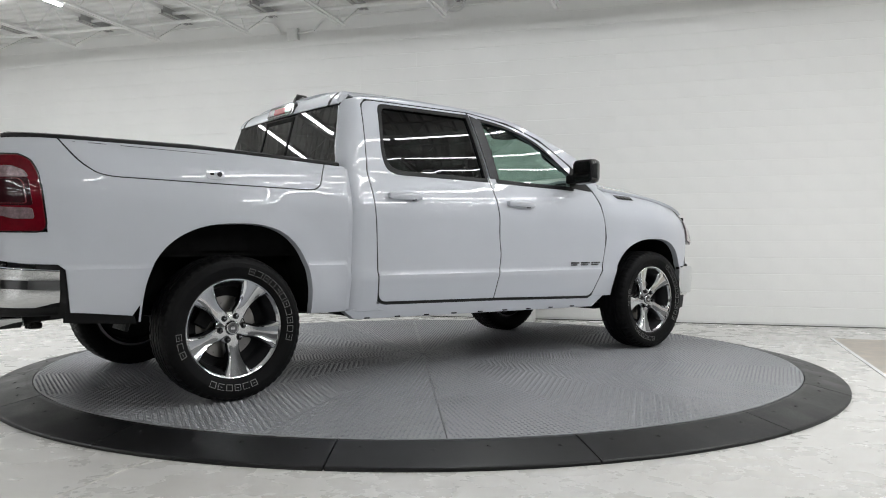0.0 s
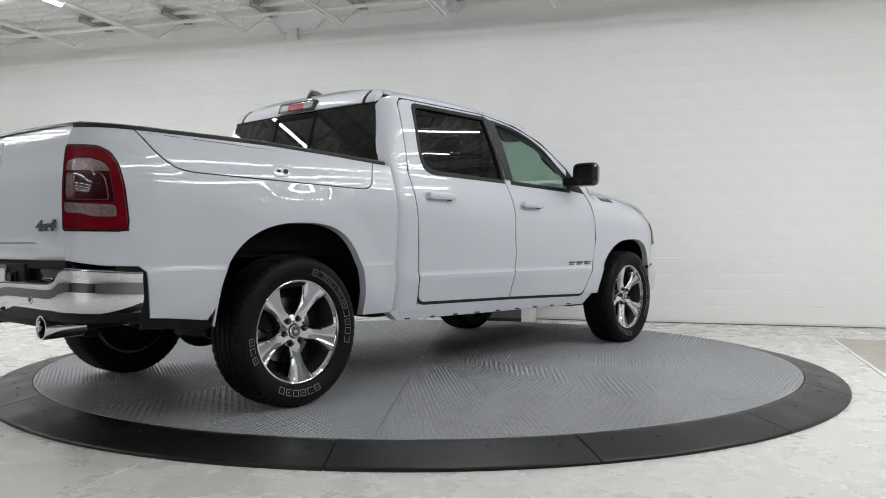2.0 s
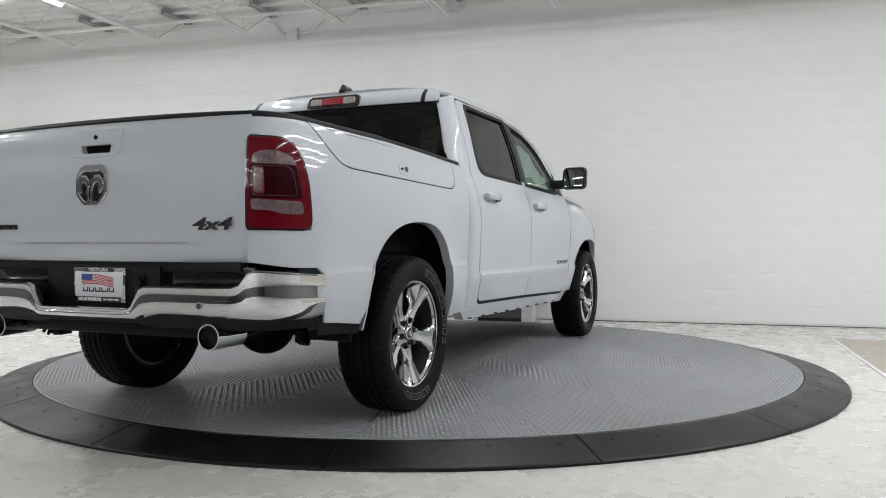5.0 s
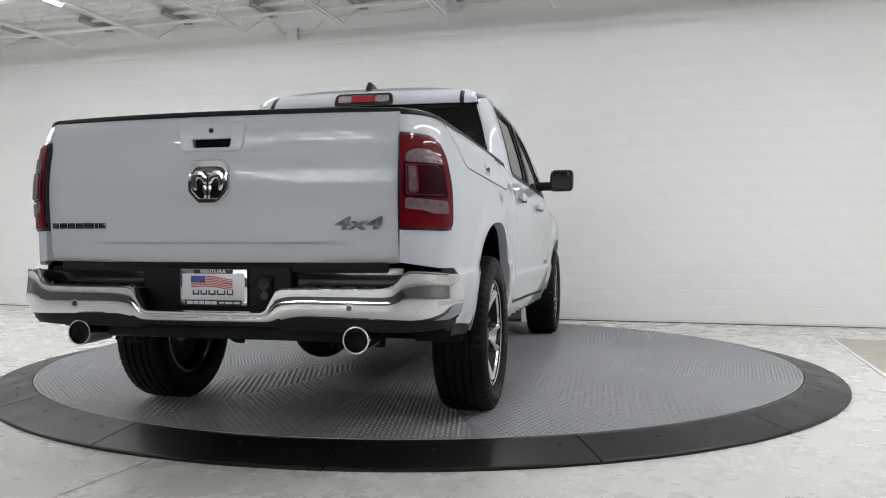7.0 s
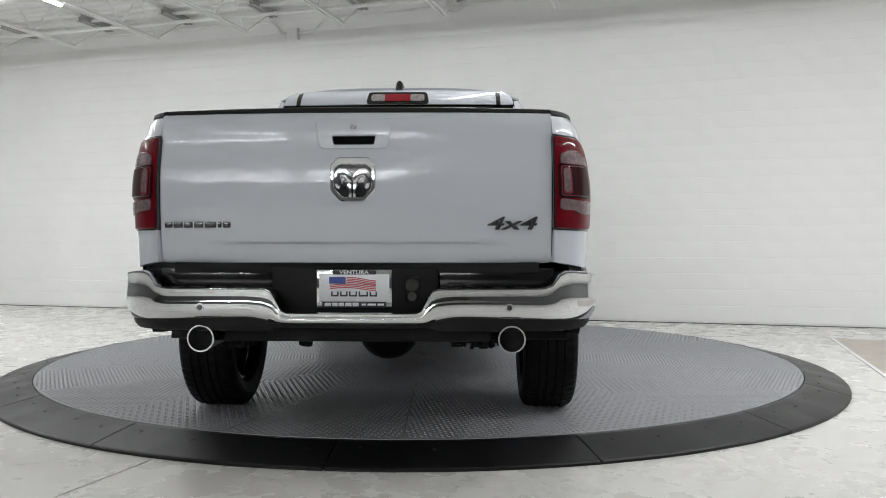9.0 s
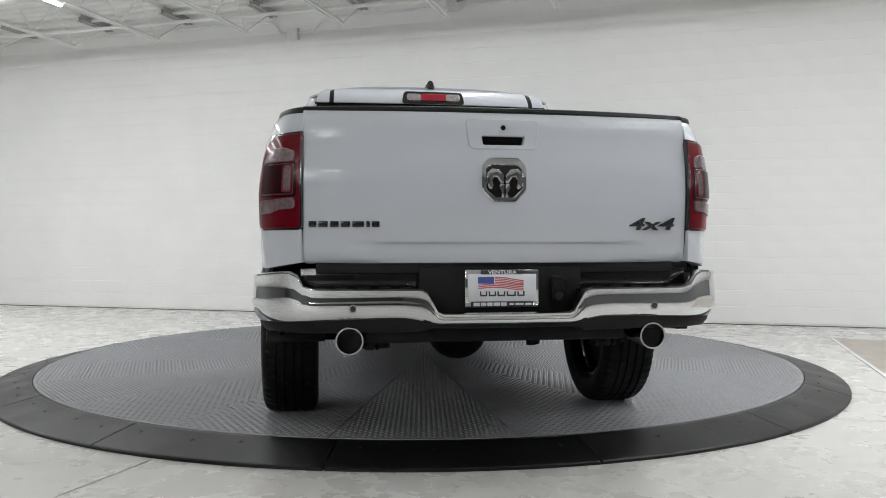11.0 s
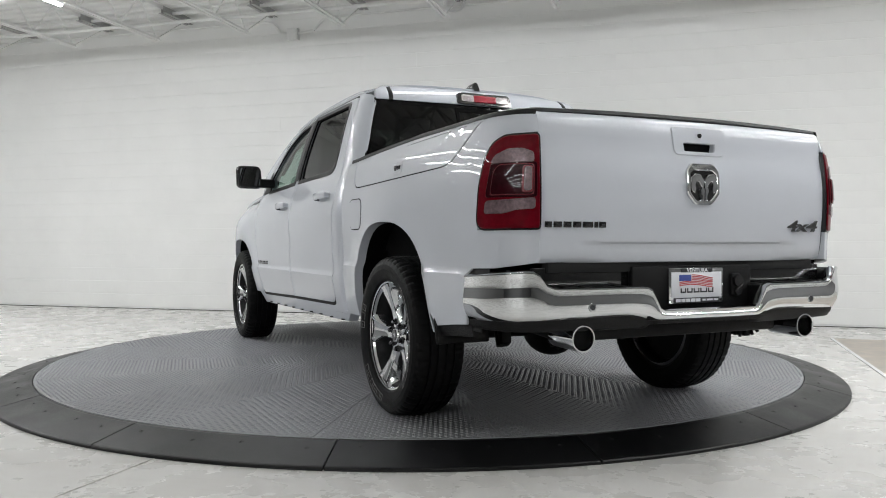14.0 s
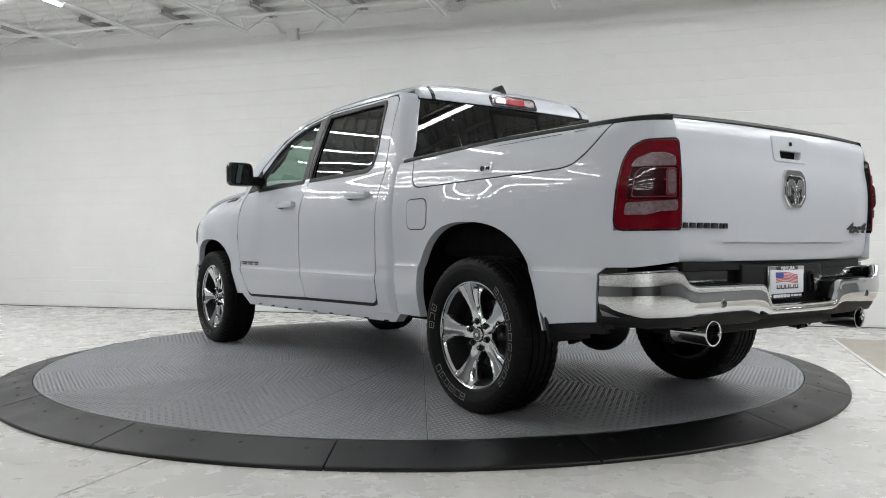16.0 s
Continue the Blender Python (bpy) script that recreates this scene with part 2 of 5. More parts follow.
def sheet(outline, mapping, cell=0.05, depth=0.03, holes=(), step=0.03, lip=0.003, levels=()):
    """A bmesh: the flat outline (with holes) filled with a fine net and bent by mapping(a, b, out), with turned-in edges."""
    from mathutils.geometry import delaunay_2d_cdt
    loops = [resample(outline, step)] + [resample(h, step) for h in holes]
    pts, edges = [], []
    for lp in loops:
        o = len(pts)
        pts += [Vector((p[0], p[1])) for p in lp]
        edges += [(o + i, o + (i + 1) % len(lp)) for i in range(len(lp))]
    border = np.array([tuple(p) for p in pts])
    lo, hi = border.min(0), border.max(0)
    nx, ny = int((hi[0] - lo[0]) / cell), int((hi[1] - lo[1]) / cell)
    for i in range(nx + 1):
        for j in range(ny + 1):
            x, y = lo[0] + (i + 0.5) * cell, lo[1] + (j + 0.5) * cell
            if inside(x, y, loops) and np.hypot(border[:, 0] - x, border[:, 1] - y).min() > cell * 0.45:
                pts.append(Vector((x, y)))
    for y in levels:
        for i in range(2 * nx + 1):
            x = lo[0] + (i + 0.25) * cell / 2
            if inside(x, y, loops) and np.hypot(border[:, 0] - x, border[:, 1] - y).min() > 0.008:
                pts.append(Vector((x, y)))
    vs, es, fs = delaunay_2d_cdt(pts, edges, [], 0, 1e-6)[:3]
    tris = []
    for f in fs:
        cx, cy = sum(vs[i].x for i in f) / len(f), sum(vs[i].y for i in f) / len(f)
        if inside(cx, cy, loops):
            a, b, c = (vs[i] for i in f[:3])
            if abs((b - a).cross(c - a)) > 1e-9:
                tris.append(list(f) if (b - a).cross(c - a) > 0 else list(f)[::-1])
    count = {}
    for f in tris:
        for i in range(len(f)):
            count[(f[i], f[(i + 1) % len(f)])] = 1
    rim = [e for e in count if (e[1], e[0]) not in count]
    nrm = {}
    for a, b in rim:
        d = vs[b] - vs[a]
        o = Vector((d.y, -d.x)).normalized()
        for k in (a, b):
            nrm[k] = nrm.get(k, Vector((0, 0))) + o
    bm = bmesh.new()
    top = [bm.verts.new(mapping(v.x, v.y, 0.0)) for v in vs]
    low1, low2 = {}, {}
    for k, o in nrm.items():
        o = o.normalized() if o.length > 1e-6 else o
        p = vs[k] + o * lip
        low1[k] = bm.verts.new(mapping(p.x, p.y, -lip))
        low2[k] = bm.verts.new(mapping(p.x, p.y, -depth))
    for f in tris:
        bm.faces.new([top[i] for i in f])
    for a, b in rim:
        bm.faces.new((top[b], top[a], low1[a], low1[b]))
        bm.faces.new((low1[b], low1[a], low2[a], low2[b]))
    loose = [v for v in bm.verts if not v.link_faces]
    bmesh.ops.delete(bm, geom=loose, context="VERTS")
    return bm


def fix_normals(bm):
    bmesh.ops.recalc_face_normals(bm, faces=bm.faces)
    return bm


def curve_fit(table):
    """Smooth function through (x, y) pairs (monotone pieces)."""
    xs, ys = np.array([p[0] for p in table], float), np.array([p[1] for p in table], float)
    h, d = np.diff(xs), np.diff(ys) / np.diff(xs)
    m = np.zeros_like(ys)
    for i in range(1, len(xs) - 1):
        if d[i - 1] * d[i] > 0:
            w1, w2 = 2 * h[i] + h[i - 1], h[i] + 2 * h[i - 1]
            m[i] = (w1 + w2) / (w1 / d[i - 1] + w2 / d[i])
    m[0], m[-1] = d[0], d[-1]

    def f(x):
        if x <= xs[0]:
            return float(ys[0] + (x - xs[0]) * m[0])
        if x >= xs[-1]:
            return float(ys[-1] + (x - xs[-1]) * m[-1])
        i = int(np.searchsorted(xs, x)) - 1
        t = (x - xs[i]) / h[i]
        return float((1 + 2 * t) * (1 - t) ** 2 * ys[i] + t * (1 - t) ** 2 * h[i] * m[i] + t * t * (3 - 2 * t) * ys[i + 1] + t * t * (t - 1) * h[i] * m[i + 1])
    return f


def words(text, size, material, m, parent, name="lettering", depth=0.002, squeeze=1.0):
    """Built-in letters as a mesh; m: where the text's own xy plane lies."""
    cu = bpy.data.curves.new(name, "FONT")
    cu.body, cu.size, cu.extrude, cu.align_x, cu.align_y = text, size, depth, "CENTER", "CENTER"
    cu.offset = size * 0.022
    tmp = bpy.data.objects.new(name, cu)
    scene.collection.objects.link(tmp)
    me = bpy.data.meshes.new_from_object(tmp.evaluated_get(bpy.context.evaluated_depsgraph_get()))
    bpy.data.objects.remove(tmp)
    bpy.data.curves.remove(cu)
    me.transform(m @ Matrix.Diagonal((squeeze, 1, 1, 1)))
    me.materials.clear()
    me.materials.append(material)
    ob = new(name, me)
    ob.parent = parent
    return ob

# ---------------------------------------------------------------- the room


def in_room(ob):
    ob.matrix_basis = ROOM
    return ob


def build_room():
    bm = bmesh.new()
    box(bm, X0 - 0.3, X1 + 0.3, Y0 - 0.3, WALL_Y + 0.3, FLOOR_Z - 0.3, FLOOR_Z)
    in_room(tagged(part("floor", bm, CONCRETE, smooth=False), "pale polished concrete floor, stained and scuffed", "floor", kind="structure"))
    # a worn, unsealed field beside the turntable
    bm = bmesh.new()
    corner = ROOM.inverted() @ Vector((4.054, 1.458, 0))
    far = ROOM.inverted() @ Vector((3.312, -0.679, 0))
    d = (far - corner).normalized()
    e = Vector((-d.y, d.x, 0))
    q = [corner, corner + d * 5.2, corner + d * 5.2 + e * 2.5, corner + e * 2.5]
    prism(bm, [(p.x, p.y) for p in q], Matrix.Translation((0, 0, FLOOR_Z)), 0.004)
    field = in_room(tagged(part("floor_patch", bm, WORNCONCRETE, smooth=False), "worn brownish bare concrete field in the floor", "floor", kind="structure"))
    # a joint cut into the floor, its reflected light put into a pale tone
    for name, a, b, w in (("floor_joint", (-1.37 - 1.09, -3.306 - 3.0), (-1.188 + 0.6, -2.805 + 1.65), 0.006),):
        p, r = ROOM.inverted() @ Vector((*a, 0)), ROOM.inverted() @ Vector((*b, 0))
        t = (r - p).normalized()
        s = Vector((-t.y, t.x, 0)) * w / 2
        bm = bmesh.new()
        prism(bm, [((p + s).x, (p + s).y), ((p - s).x, (p - s).y), ((r - s).x, (r - s).y), ((r + s).x, (r + s).y)][::-1], Matrix.Translation((0, 0, FLOOR_Z)), 0.003)
        in_room(tagged(part(name, bm, JOINTSHEEN, smooth=False), "thin joint line in the concrete floor, reflection put into its pale tone", "joint", kind="structure"))
    bm = bmesh.new()
    s = Vector((-d.y, d.x, 0)) * 0.02
    q = [corner - s * 1.5, corner + d * 5.2 - s * 1.5, corner + d * 5.2, corner]
    prism(bm, [(p.x, p.y) for p in q], Matrix.Translation((0, 0, FLOOR_Z)), 0.007)
    in_room(tagged(part("floor_trim", bm, HOUSING, smooth=False), "pale strip along the worn floor field", "trim", kind="structure"))

    # north wall: backing; its blocks come last
    bm = bmesh.new()
    box(bm, X0, X1, WALL_Y + 0.004, WALL_Y + 0.25, FLOOR_Z, DECK_Z + 0.1)
    wall = in_room(tagged(part("wall_north", bm, CMU, smooth=False), "white-painted concrete block wall, joints painted over", "wall", kind="structure"))
    bm = bmesh.new()
    box(bm, X0, X1, WALL_Y - 0.012, WALL_Y - 0.003, FLOOR_Z, FLOOR_Z + 0.009)
    in_room(tagged(part("baseboard", bm, BASEDIRT, smooth=False), "dark grimy gap along the foot of the wall", "baseboard", kind="structure"))
    # unseen walls added out of view, darkened so that they bounce little light
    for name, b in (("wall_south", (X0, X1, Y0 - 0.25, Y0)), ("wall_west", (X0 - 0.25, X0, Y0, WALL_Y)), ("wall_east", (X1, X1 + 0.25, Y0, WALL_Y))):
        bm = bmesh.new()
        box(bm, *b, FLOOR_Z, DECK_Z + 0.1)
        in_room(tagged(part(name, bm, DIMSOUTH if name == "wall_south" else DIMSIDE, smooth=False), "unseen wall, darkened to hold back bounced light", "wall", kind="structure"))

    # ribbed steel deck, ribs along the north wall
    verts, faces = [], []
    pitch, y = 0.19, WALL_Y + 0.1
    prof = []
    while y > Y0:
        prof += [(y, DECK_Z), (y - 0.11, DECK_Z), (y - 0.13, DECK_Z + 0.04), (y - 0.17, DECK_Z + 0.04)]
        y -= pitch
    for (y, z) in prof:
        verts += [(X0, y, z), (X1, y, z)]
    for i in range(len(prof) - 1):
        faces.append((2 * i, 2 * i + 1, 2 * i + 3, 2 * i + 2))
    n = len(verts)
    verts += [(X0, Y0, DECK_Z + 0.12), (X1, Y0, DECK_Z + 0.12), (X1, WALL_Y + 0.2, DECK_Z + 0.12), (X0, WALL_Y + 0.2, DECK_Z + 0.12)]
    faces.append((n, n + 1, n + 2, n + 3))
    in_room(tagged(add_mesh("ceiling", verts, faces, DECKPAINT), "white-painted ribbed steel roof deck", "ceiling", kind="structure"))


JOIST_X = [-5.987 + 1.3235 * k for k in range(-4, 13)]
CHORD_Z, CHORD_END = 3.56, WALL_Y - 0.70


def build_joist():
    """An open-web steel joist: paired angles above and below, round web bars, a bearing seat in the wall."""
    root = tagged(new("roof_joist"), "white-painted open-web steel roof joist", "joist", "roof joists")
    y1 = Y0 + 0.02
    bm = bmesh.new()
    for s in (-1, 1):
        box(bm, s * 0.008, s * 0.048, y1, WALL_Y - 0.3, DECK_Z - 0.008, DECK_Z - 0.003)
        box(bm, s * 0.008, s * 0.014, y1, WALL_Y - 0.3, DECK_Z - 0.05, DECK_Z - 0.008)
    part("top_chord", bm, STEELWHITE, root, smooth=False)
    bm = bmesh.new()
    for s in (-1, 1):
        box(bm, s * 0.010, s * 0.044, y1, CHORD_END, CHORD_Z, CHORD_Z + 0.005)
        box(bm, s * 0.010, s * 0.016, y1, CHORD_END, CHORD_Z + 0.005, CHORD_Z + 0.04)
    part("bottom_chord", bm, STEELWHITE, root, smooth=False)
    bm = bmesh.new()
    y, up = CHORD_END - 0.05, True
    rod(bm, (0, CHORD_END - 0.05, CHORD_Z + 0.02), (0, WALL_Y - 0.12, DECK_Z - 0.09), 0.009, 6)
    while y - 0.36 > y1:
        a, b = (CHORD_Z + 0.02, DECK_Z - 0.03) if up else (DECK_Z - 0.03, CHORD_Z + 0.02)
        rod(bm, (0, y, a), (0, y - 0.36, b), 0.0095, 6)
        y -= 0.36
        up = not up
    part("web_lattice", bm, STEELWHITE, root)
    # bearing seat: its grey holds the shade under the deck
    bm = bmesh.new()
    for k in (-1, 1):
        box(bm, min(k * 0.012, k * 0.060), max(k * 0.012, k * 0.060), WALL_Y - 0.62, WALL_Y + 0.0, DECK_Z - 0.105, DECK_Z - 0.098)
        box(bm, min(k * 0.012, k * 0.019), max(k * 0.012, k * 0.019), WALL_Y - 0.62, WALL_Y + 0.0, DECK_Z - 0.098, DECK_Z - 0.004)
    part("bearing_seat", bm, SHADECLIPGREY, root, "steel bearing seat, shade put into its grey", smooth=False)
    return root


def build_ceiling_things():
    j = build_joist()
    j.matrix_basis = ROOM @ pose(JOIST_X[0], 0, 0)
    for x in JOIST_X[1:]:
        copy_thing(j, ROOM @ pose(x, 0, 0))
    # bridging bars that cross the joists
    for y, z, r in ((WALL_Y - 1.25, CHORD_Z + 0.055, 0.022), (WALL_Y - 2.55, CHORD_Z + 0.06, 0.028), (WALL_Y - 5.0, CHORD_Z + 0.055, 0.022)):
        bm = bmesh.new()
        rod(bm, (X0, y, z), (X1, y, z), r, 12)
        in_room(tagged(part("bridging_pipe", bm, STEELWHITE), "white-painted pipe running across the roof joists", "pipe", "ceiling pipes"))
    for y in (WALL_Y - 0.42,):
        bm = bmesh.new()
        box(bm, X0, X1, y, y + 0.03, DECK_Z - 0.075, DECK_Z - 0.07)
        box(bm, X0, X1, y, y + 0.004, DECK_Z - 0.07, DECK_Z - 0.04)
        in_room(tagged(part("bridging_angle", bm, STEELWHITE, smooth=False), "thin white steel angle under the roof deck", "steel angle", "ceiling pipes"))
    # conduit along the wall's top, with a drop to a junction box
    zc = DECK_Z - 0.165
    bm = bmesh.new()
    xs = [X0, -3.45, -3.33, -3.22, -2.98, -2.72, -2.60, -2.42, X1]
    zs = [zc, zc, zc - 0.03, zc - 0.16, zc - 0.19, zc - 0.16, zc - 0.03, zc, zc + 0.03]
    tube(bm, [(x, WALL_Y - 0.035, z) for x, z in zip(xs, zs)], 0.016, 8)
    in_room(tagged(part("conduit", bm, STEELWHITE), "white-painted electrical conduit along the wall top", "conduit"))
    bm = bmesh.new()
    box(bm, -3.10, -2.95, WALL_Y - 0.085, WALL_Y - 0.004, zc - 0.28, zc - 0.12, 0.006)
    jb = part("junction_box", bm, STEELWHITE)
    in_room(tagged(jb, "white-painted square junction box on the wall", "junction box"))
    bm = bmesh.new()
    box(bm, -3.092, -2.958, WALL_Y - 0.089, WALL_Y - 0.0851, zc - 0.272, zc - 0.128, 0.002)
    part("cover", bm, STEELWHITE, jb)
    # coiled cable by the wall's top
    bm = bmesh.new()
    for k in range(3):
        pts = [(-0.78 + 0.13 * math.cos(a) + 0.02 * k, WALL_Y - 0.05 - 0.01 * k, DECK_Z - 0.12 + 0.12 * math.sin(a)) for a in [2 * math.pi * i / 20 for i in range(21)]]
        tube(bm, pts, 0.007, 6)
    in_room(tagged(part("cable_coil", bm, HOUSING), "coil of pale cable hung at the wall top", "cable"))


# lamps run along the room under the joists beside and over the turntable, and in many rows across it on the near side
SIDE_ROWS, MID_ROWS = JOIST_X[2:6] + JOIST_X[11:15], (JOIST_X[7], JOIST_X[9])
CROSS_ROWS = [-11.0 - 1.9 * k for k in range(6)]


def build_lamp():
    root = tagged(new("strip_light"), "long lit white linear ceiling lamp under the joists", "ceiling lamp", "ceiling lamps")
    bm = bmesh.new()
    box(bm, -1.19, 1.19, -0.032, 0.032, 0.035, 0.075, 0.006)
    part("housing", bm, HOUSING, root)
    bm = bmesh.new()
    prof = [(0.028 * math.cos(a), 0.034 - 0.026 * math.sin(a)) for a in [math.pi * i / 6 for i in range(7)]]
    grid(bm, lambda u, i: (u, *prof[i]), [-1.18, 1.18], list(range(7)))
    part("diffuser", bm, TUBE, root, "glowing diffuser")
    for x in (-0.7, 0.7):
        bm = bmesh.new()
        box(bm, x - 0.02, x + 0.02, -0.036, 0.036, 0.06, 0.0765)
        part("clip", bm, SHADECLIPGREY, root)
    return root


def build_lamps():
    lamp = build_lamp()
    spots = [ROOM @ pose(x + 0.05, (1.32 if x < 0 else 1.60) - 1.2 - 2.42 * i, CHORD_Z - 0.075, 0, 0, 90) for x in SIDE_ROWS for i in range(3 if x in SIDE_ROWS[2:6:3] else 2)]
    spots += [ROOM @ pose(x, -0.2, CHORD_Z - 0.075, 0, 0, 90) for x in MID_ROWS]
    spots += [ROOM @ pose(-3.6 + 2.7 * i, y, CHORD_Z - 0.075) for y in CROSS_ROWS for i in range(3)]
    lamp.matrix_basis = spots[0]
    for m in spots[1:]:
        copy_thing(lamp, m)


# ---------------------------------------------------------------- the turntable
PLATE_R, RING_R, SECTORS = 2.743, 3.017, 20


def build_turntable():
    root = tagged(new("turntable"), "round grey steel tread-plate turntable of radial sectors", "turntable")
    bm = bmesh.new()
    bmesh.ops.create_cone(bm, cap_ends=True, segments=160, radius1=PLATE_R - 0.004, radius2=PLATE_R - 0.004, depth=0.04, matrix=Matrix.Translation((0, 0, -0.031)))
    part("core", bm, DARKGAP, root, smooth=False)
    half = math.pi / SECTORS
    gap, rim, hub = 0.0015, PLATE_R, 0.03
    verts, faces = [], []

    def edge_y(x):
        return x * math.tan(half) - gap / math.cos(half)
    arc = [(rim * math.cos(a), rim * math.sin(a)) for a in np.linspace(-half + gap / rim, half - gap / rim, 13)]
    pts = [(hub, -edge_y(hub))] + arc + [(hub, edge_y(hub))]
    n = len(pts)
    verts += [(x, y, -0.010) for x, y in pts] + [(x, y, -0.0015) for x, y in pts]
    cx = sum(p[0] for p in pts) / n
    verts += [(cx + (x - cx) * 0.999, y * 0.996, 0.0) for x, y in pts]
    for b in (0, n):
        for i in range(n):
            faces.append((b + i, b + (i + 1) % n, b + n + (i + 1) % n, b + n + i))
    faces.append(tuple(range(2 * n, 3 * n)))
    # raised lugs, alternately crossed
    p, L, w, h = 0.0245, 0.0112, 0.0040, 0.0030
    nx, ny = int(rim / p), int(rim * math.sin(half) / p) + 1
    for i in range(2, nx + 1):
        for j in range(-ny, ny + 1):
            x, y = i * p, j * p
            if abs(y) + 0.009 > edge_y(x) or math.hypot(x, y) > rim - 0.012:
                continue
            a = math.pi / 4 * (1 if (i + j) % 2 else -1)
            c, s = math.cos(a), math.sin(a)
            o = len(verts)
            for lx, ly, z in ((-L, 0, 0), (0, -w, 0), (L, 0, 0), (0, w, 0), (-L * 0.5, 0, h), (L * 0.5, 0, h)):
                verts.append((x + lx * c - ly * s, y + lx * s + ly * c, z + 0.0002))
            faces += [(o, o + 1, o + 4), (o + 1, o + 5, o + 4), (o + 1, o + 2, o + 5), (o + 2, o + 3, o + 5), (o + 3, o + 4, o + 5), (o + 3, o, o + 4)]
    me = bpy.data.meshes.new("plate_sector")
    me.from_pydata(verts, [], faces)
    me.materials.append(TREAD)
    for k in range(SECTORS):
        ob = new("plate_sector", me)
        ob.parent = root
        ob.matrix_basis = pose(0, 0, 0, 0, 0, -34.5 + 9 + 18 * k)
    return root


def build_ring():
    root = tagged(new("ramp_ring"), "black rubber ramp ring in segments round the turntable", "ramp ring")
    step = 2 * math.pi / 16
    verts, faces = [], []
    prof = [(2.749, -0.062), (2.749, -0.004), (2.753, -0.001), (2.775, -0.0015), (3.005, -0.050), (3.013, -0.053), (3.017, -0.058), (3.017, -0.0695)]
    g = 0.0035
    rows = 13
    for a in np.linspace(0, step, rows):
        a2 = min(max(a, g / 2.9), step - g / 2.9)
        verts += [(r * math.cos(a2), r * math.sin(a2), z) for r, z in prof]
    n = len(prof)
    for i in range(rows - 1):
        for k in range(n - 1):
            faces.append((i * n + k, i * n + k + 1, (i + 1) * n + k + 1, (i + 1) * n + k))
        faces.append((i * n + n - 1, i * n, (i + 1) * n, (i + 1) * n + n - 1))
    faces.append(tuple(range(n)))
    faces.append(tuple((rows - 1) * n + k for k in reversed(range(n))))
    me = bpy.data.meshes.new("ramp_segment")
    me.from_pydata(verts, [], faces)
    me.materials.append(RAMP)
    bm = bmesh.new()
    tilt = math.atan2(0.0485, 0.23)
    m = Matrix.Rotation(tilt, 4, "Y")
    bmesh.ops.create_cone(bm, cap_ends=True, segments=14, radius1=0.013, radius2=0.012, depth=0.0012, matrix=m)
    bmesh.ops.create_cone(bm, cap_ends=True, segments=10, radius1=0.006, radius2=0.005, depth=0.002, matrix=m @ Matrix.Translation((0, 0, 0.002)))
    bolt = bpy.data.meshes.new("bolt")
    bm.to_mesh(bolt)
    bm.free()
    bolt.materials.append(RAMP)
    for k in range(16):
        ob = new("ramp_segment", me)
        ob.parent = root
        ob.matrix_basis = pose(0, 0, 0, 0, 0, -97.9 + 22.5 * k)
        for j in range(4):
            a = step * (j + 0.55 + 0.12 * ((k * 7 + j * 3) % 5 - 2) / 2) / 4.1
            bo = new("bolt", bolt)
            bo.parent = ob
            r = 2.83 + (0.02 if j % 2 else 0)
            bo.matrix_basis = Matrix.Translation((r * math.cos(a), r * math.sin(a), -0.0015 - (r - 2.775) * 0.2109 + 0.0008)) @ Matrix.Rotation(a, 4, "Z")
    return root


def build_cabinet():
    """A low dark box on the floor between the ring and the wall, a pale board leaning at its end."""
    root = tagged(new("floor_cabinet"), "low dark grey box with black foot, pale end panel", "cabinet")
    bm = bmesh.new()
    box(bm, -0.26, 0.26, -0.12, 0.12, 0.05, 0.55, 0.008)
    part("body", bm, CABINET, root)
    bm = bmesh.new()
    box(bm, -0.265, 0.265, -0.125, 0.125, 0.0, 0.05, 0.004)
    part("foot", bm, DARKGAP, root, "black foot")
    bm = bmesh.new()
    box(bm, 0.268, 0.40, -0.12, 0.12, 0.0, 0.55, 0.006)
    part("end_panel", bm, STEELWHITE, root, "pale grey end panel")
    root.matrix_basis = pose(0.95, 3.34, FLOOR_Z, 0, 0, -17.48)


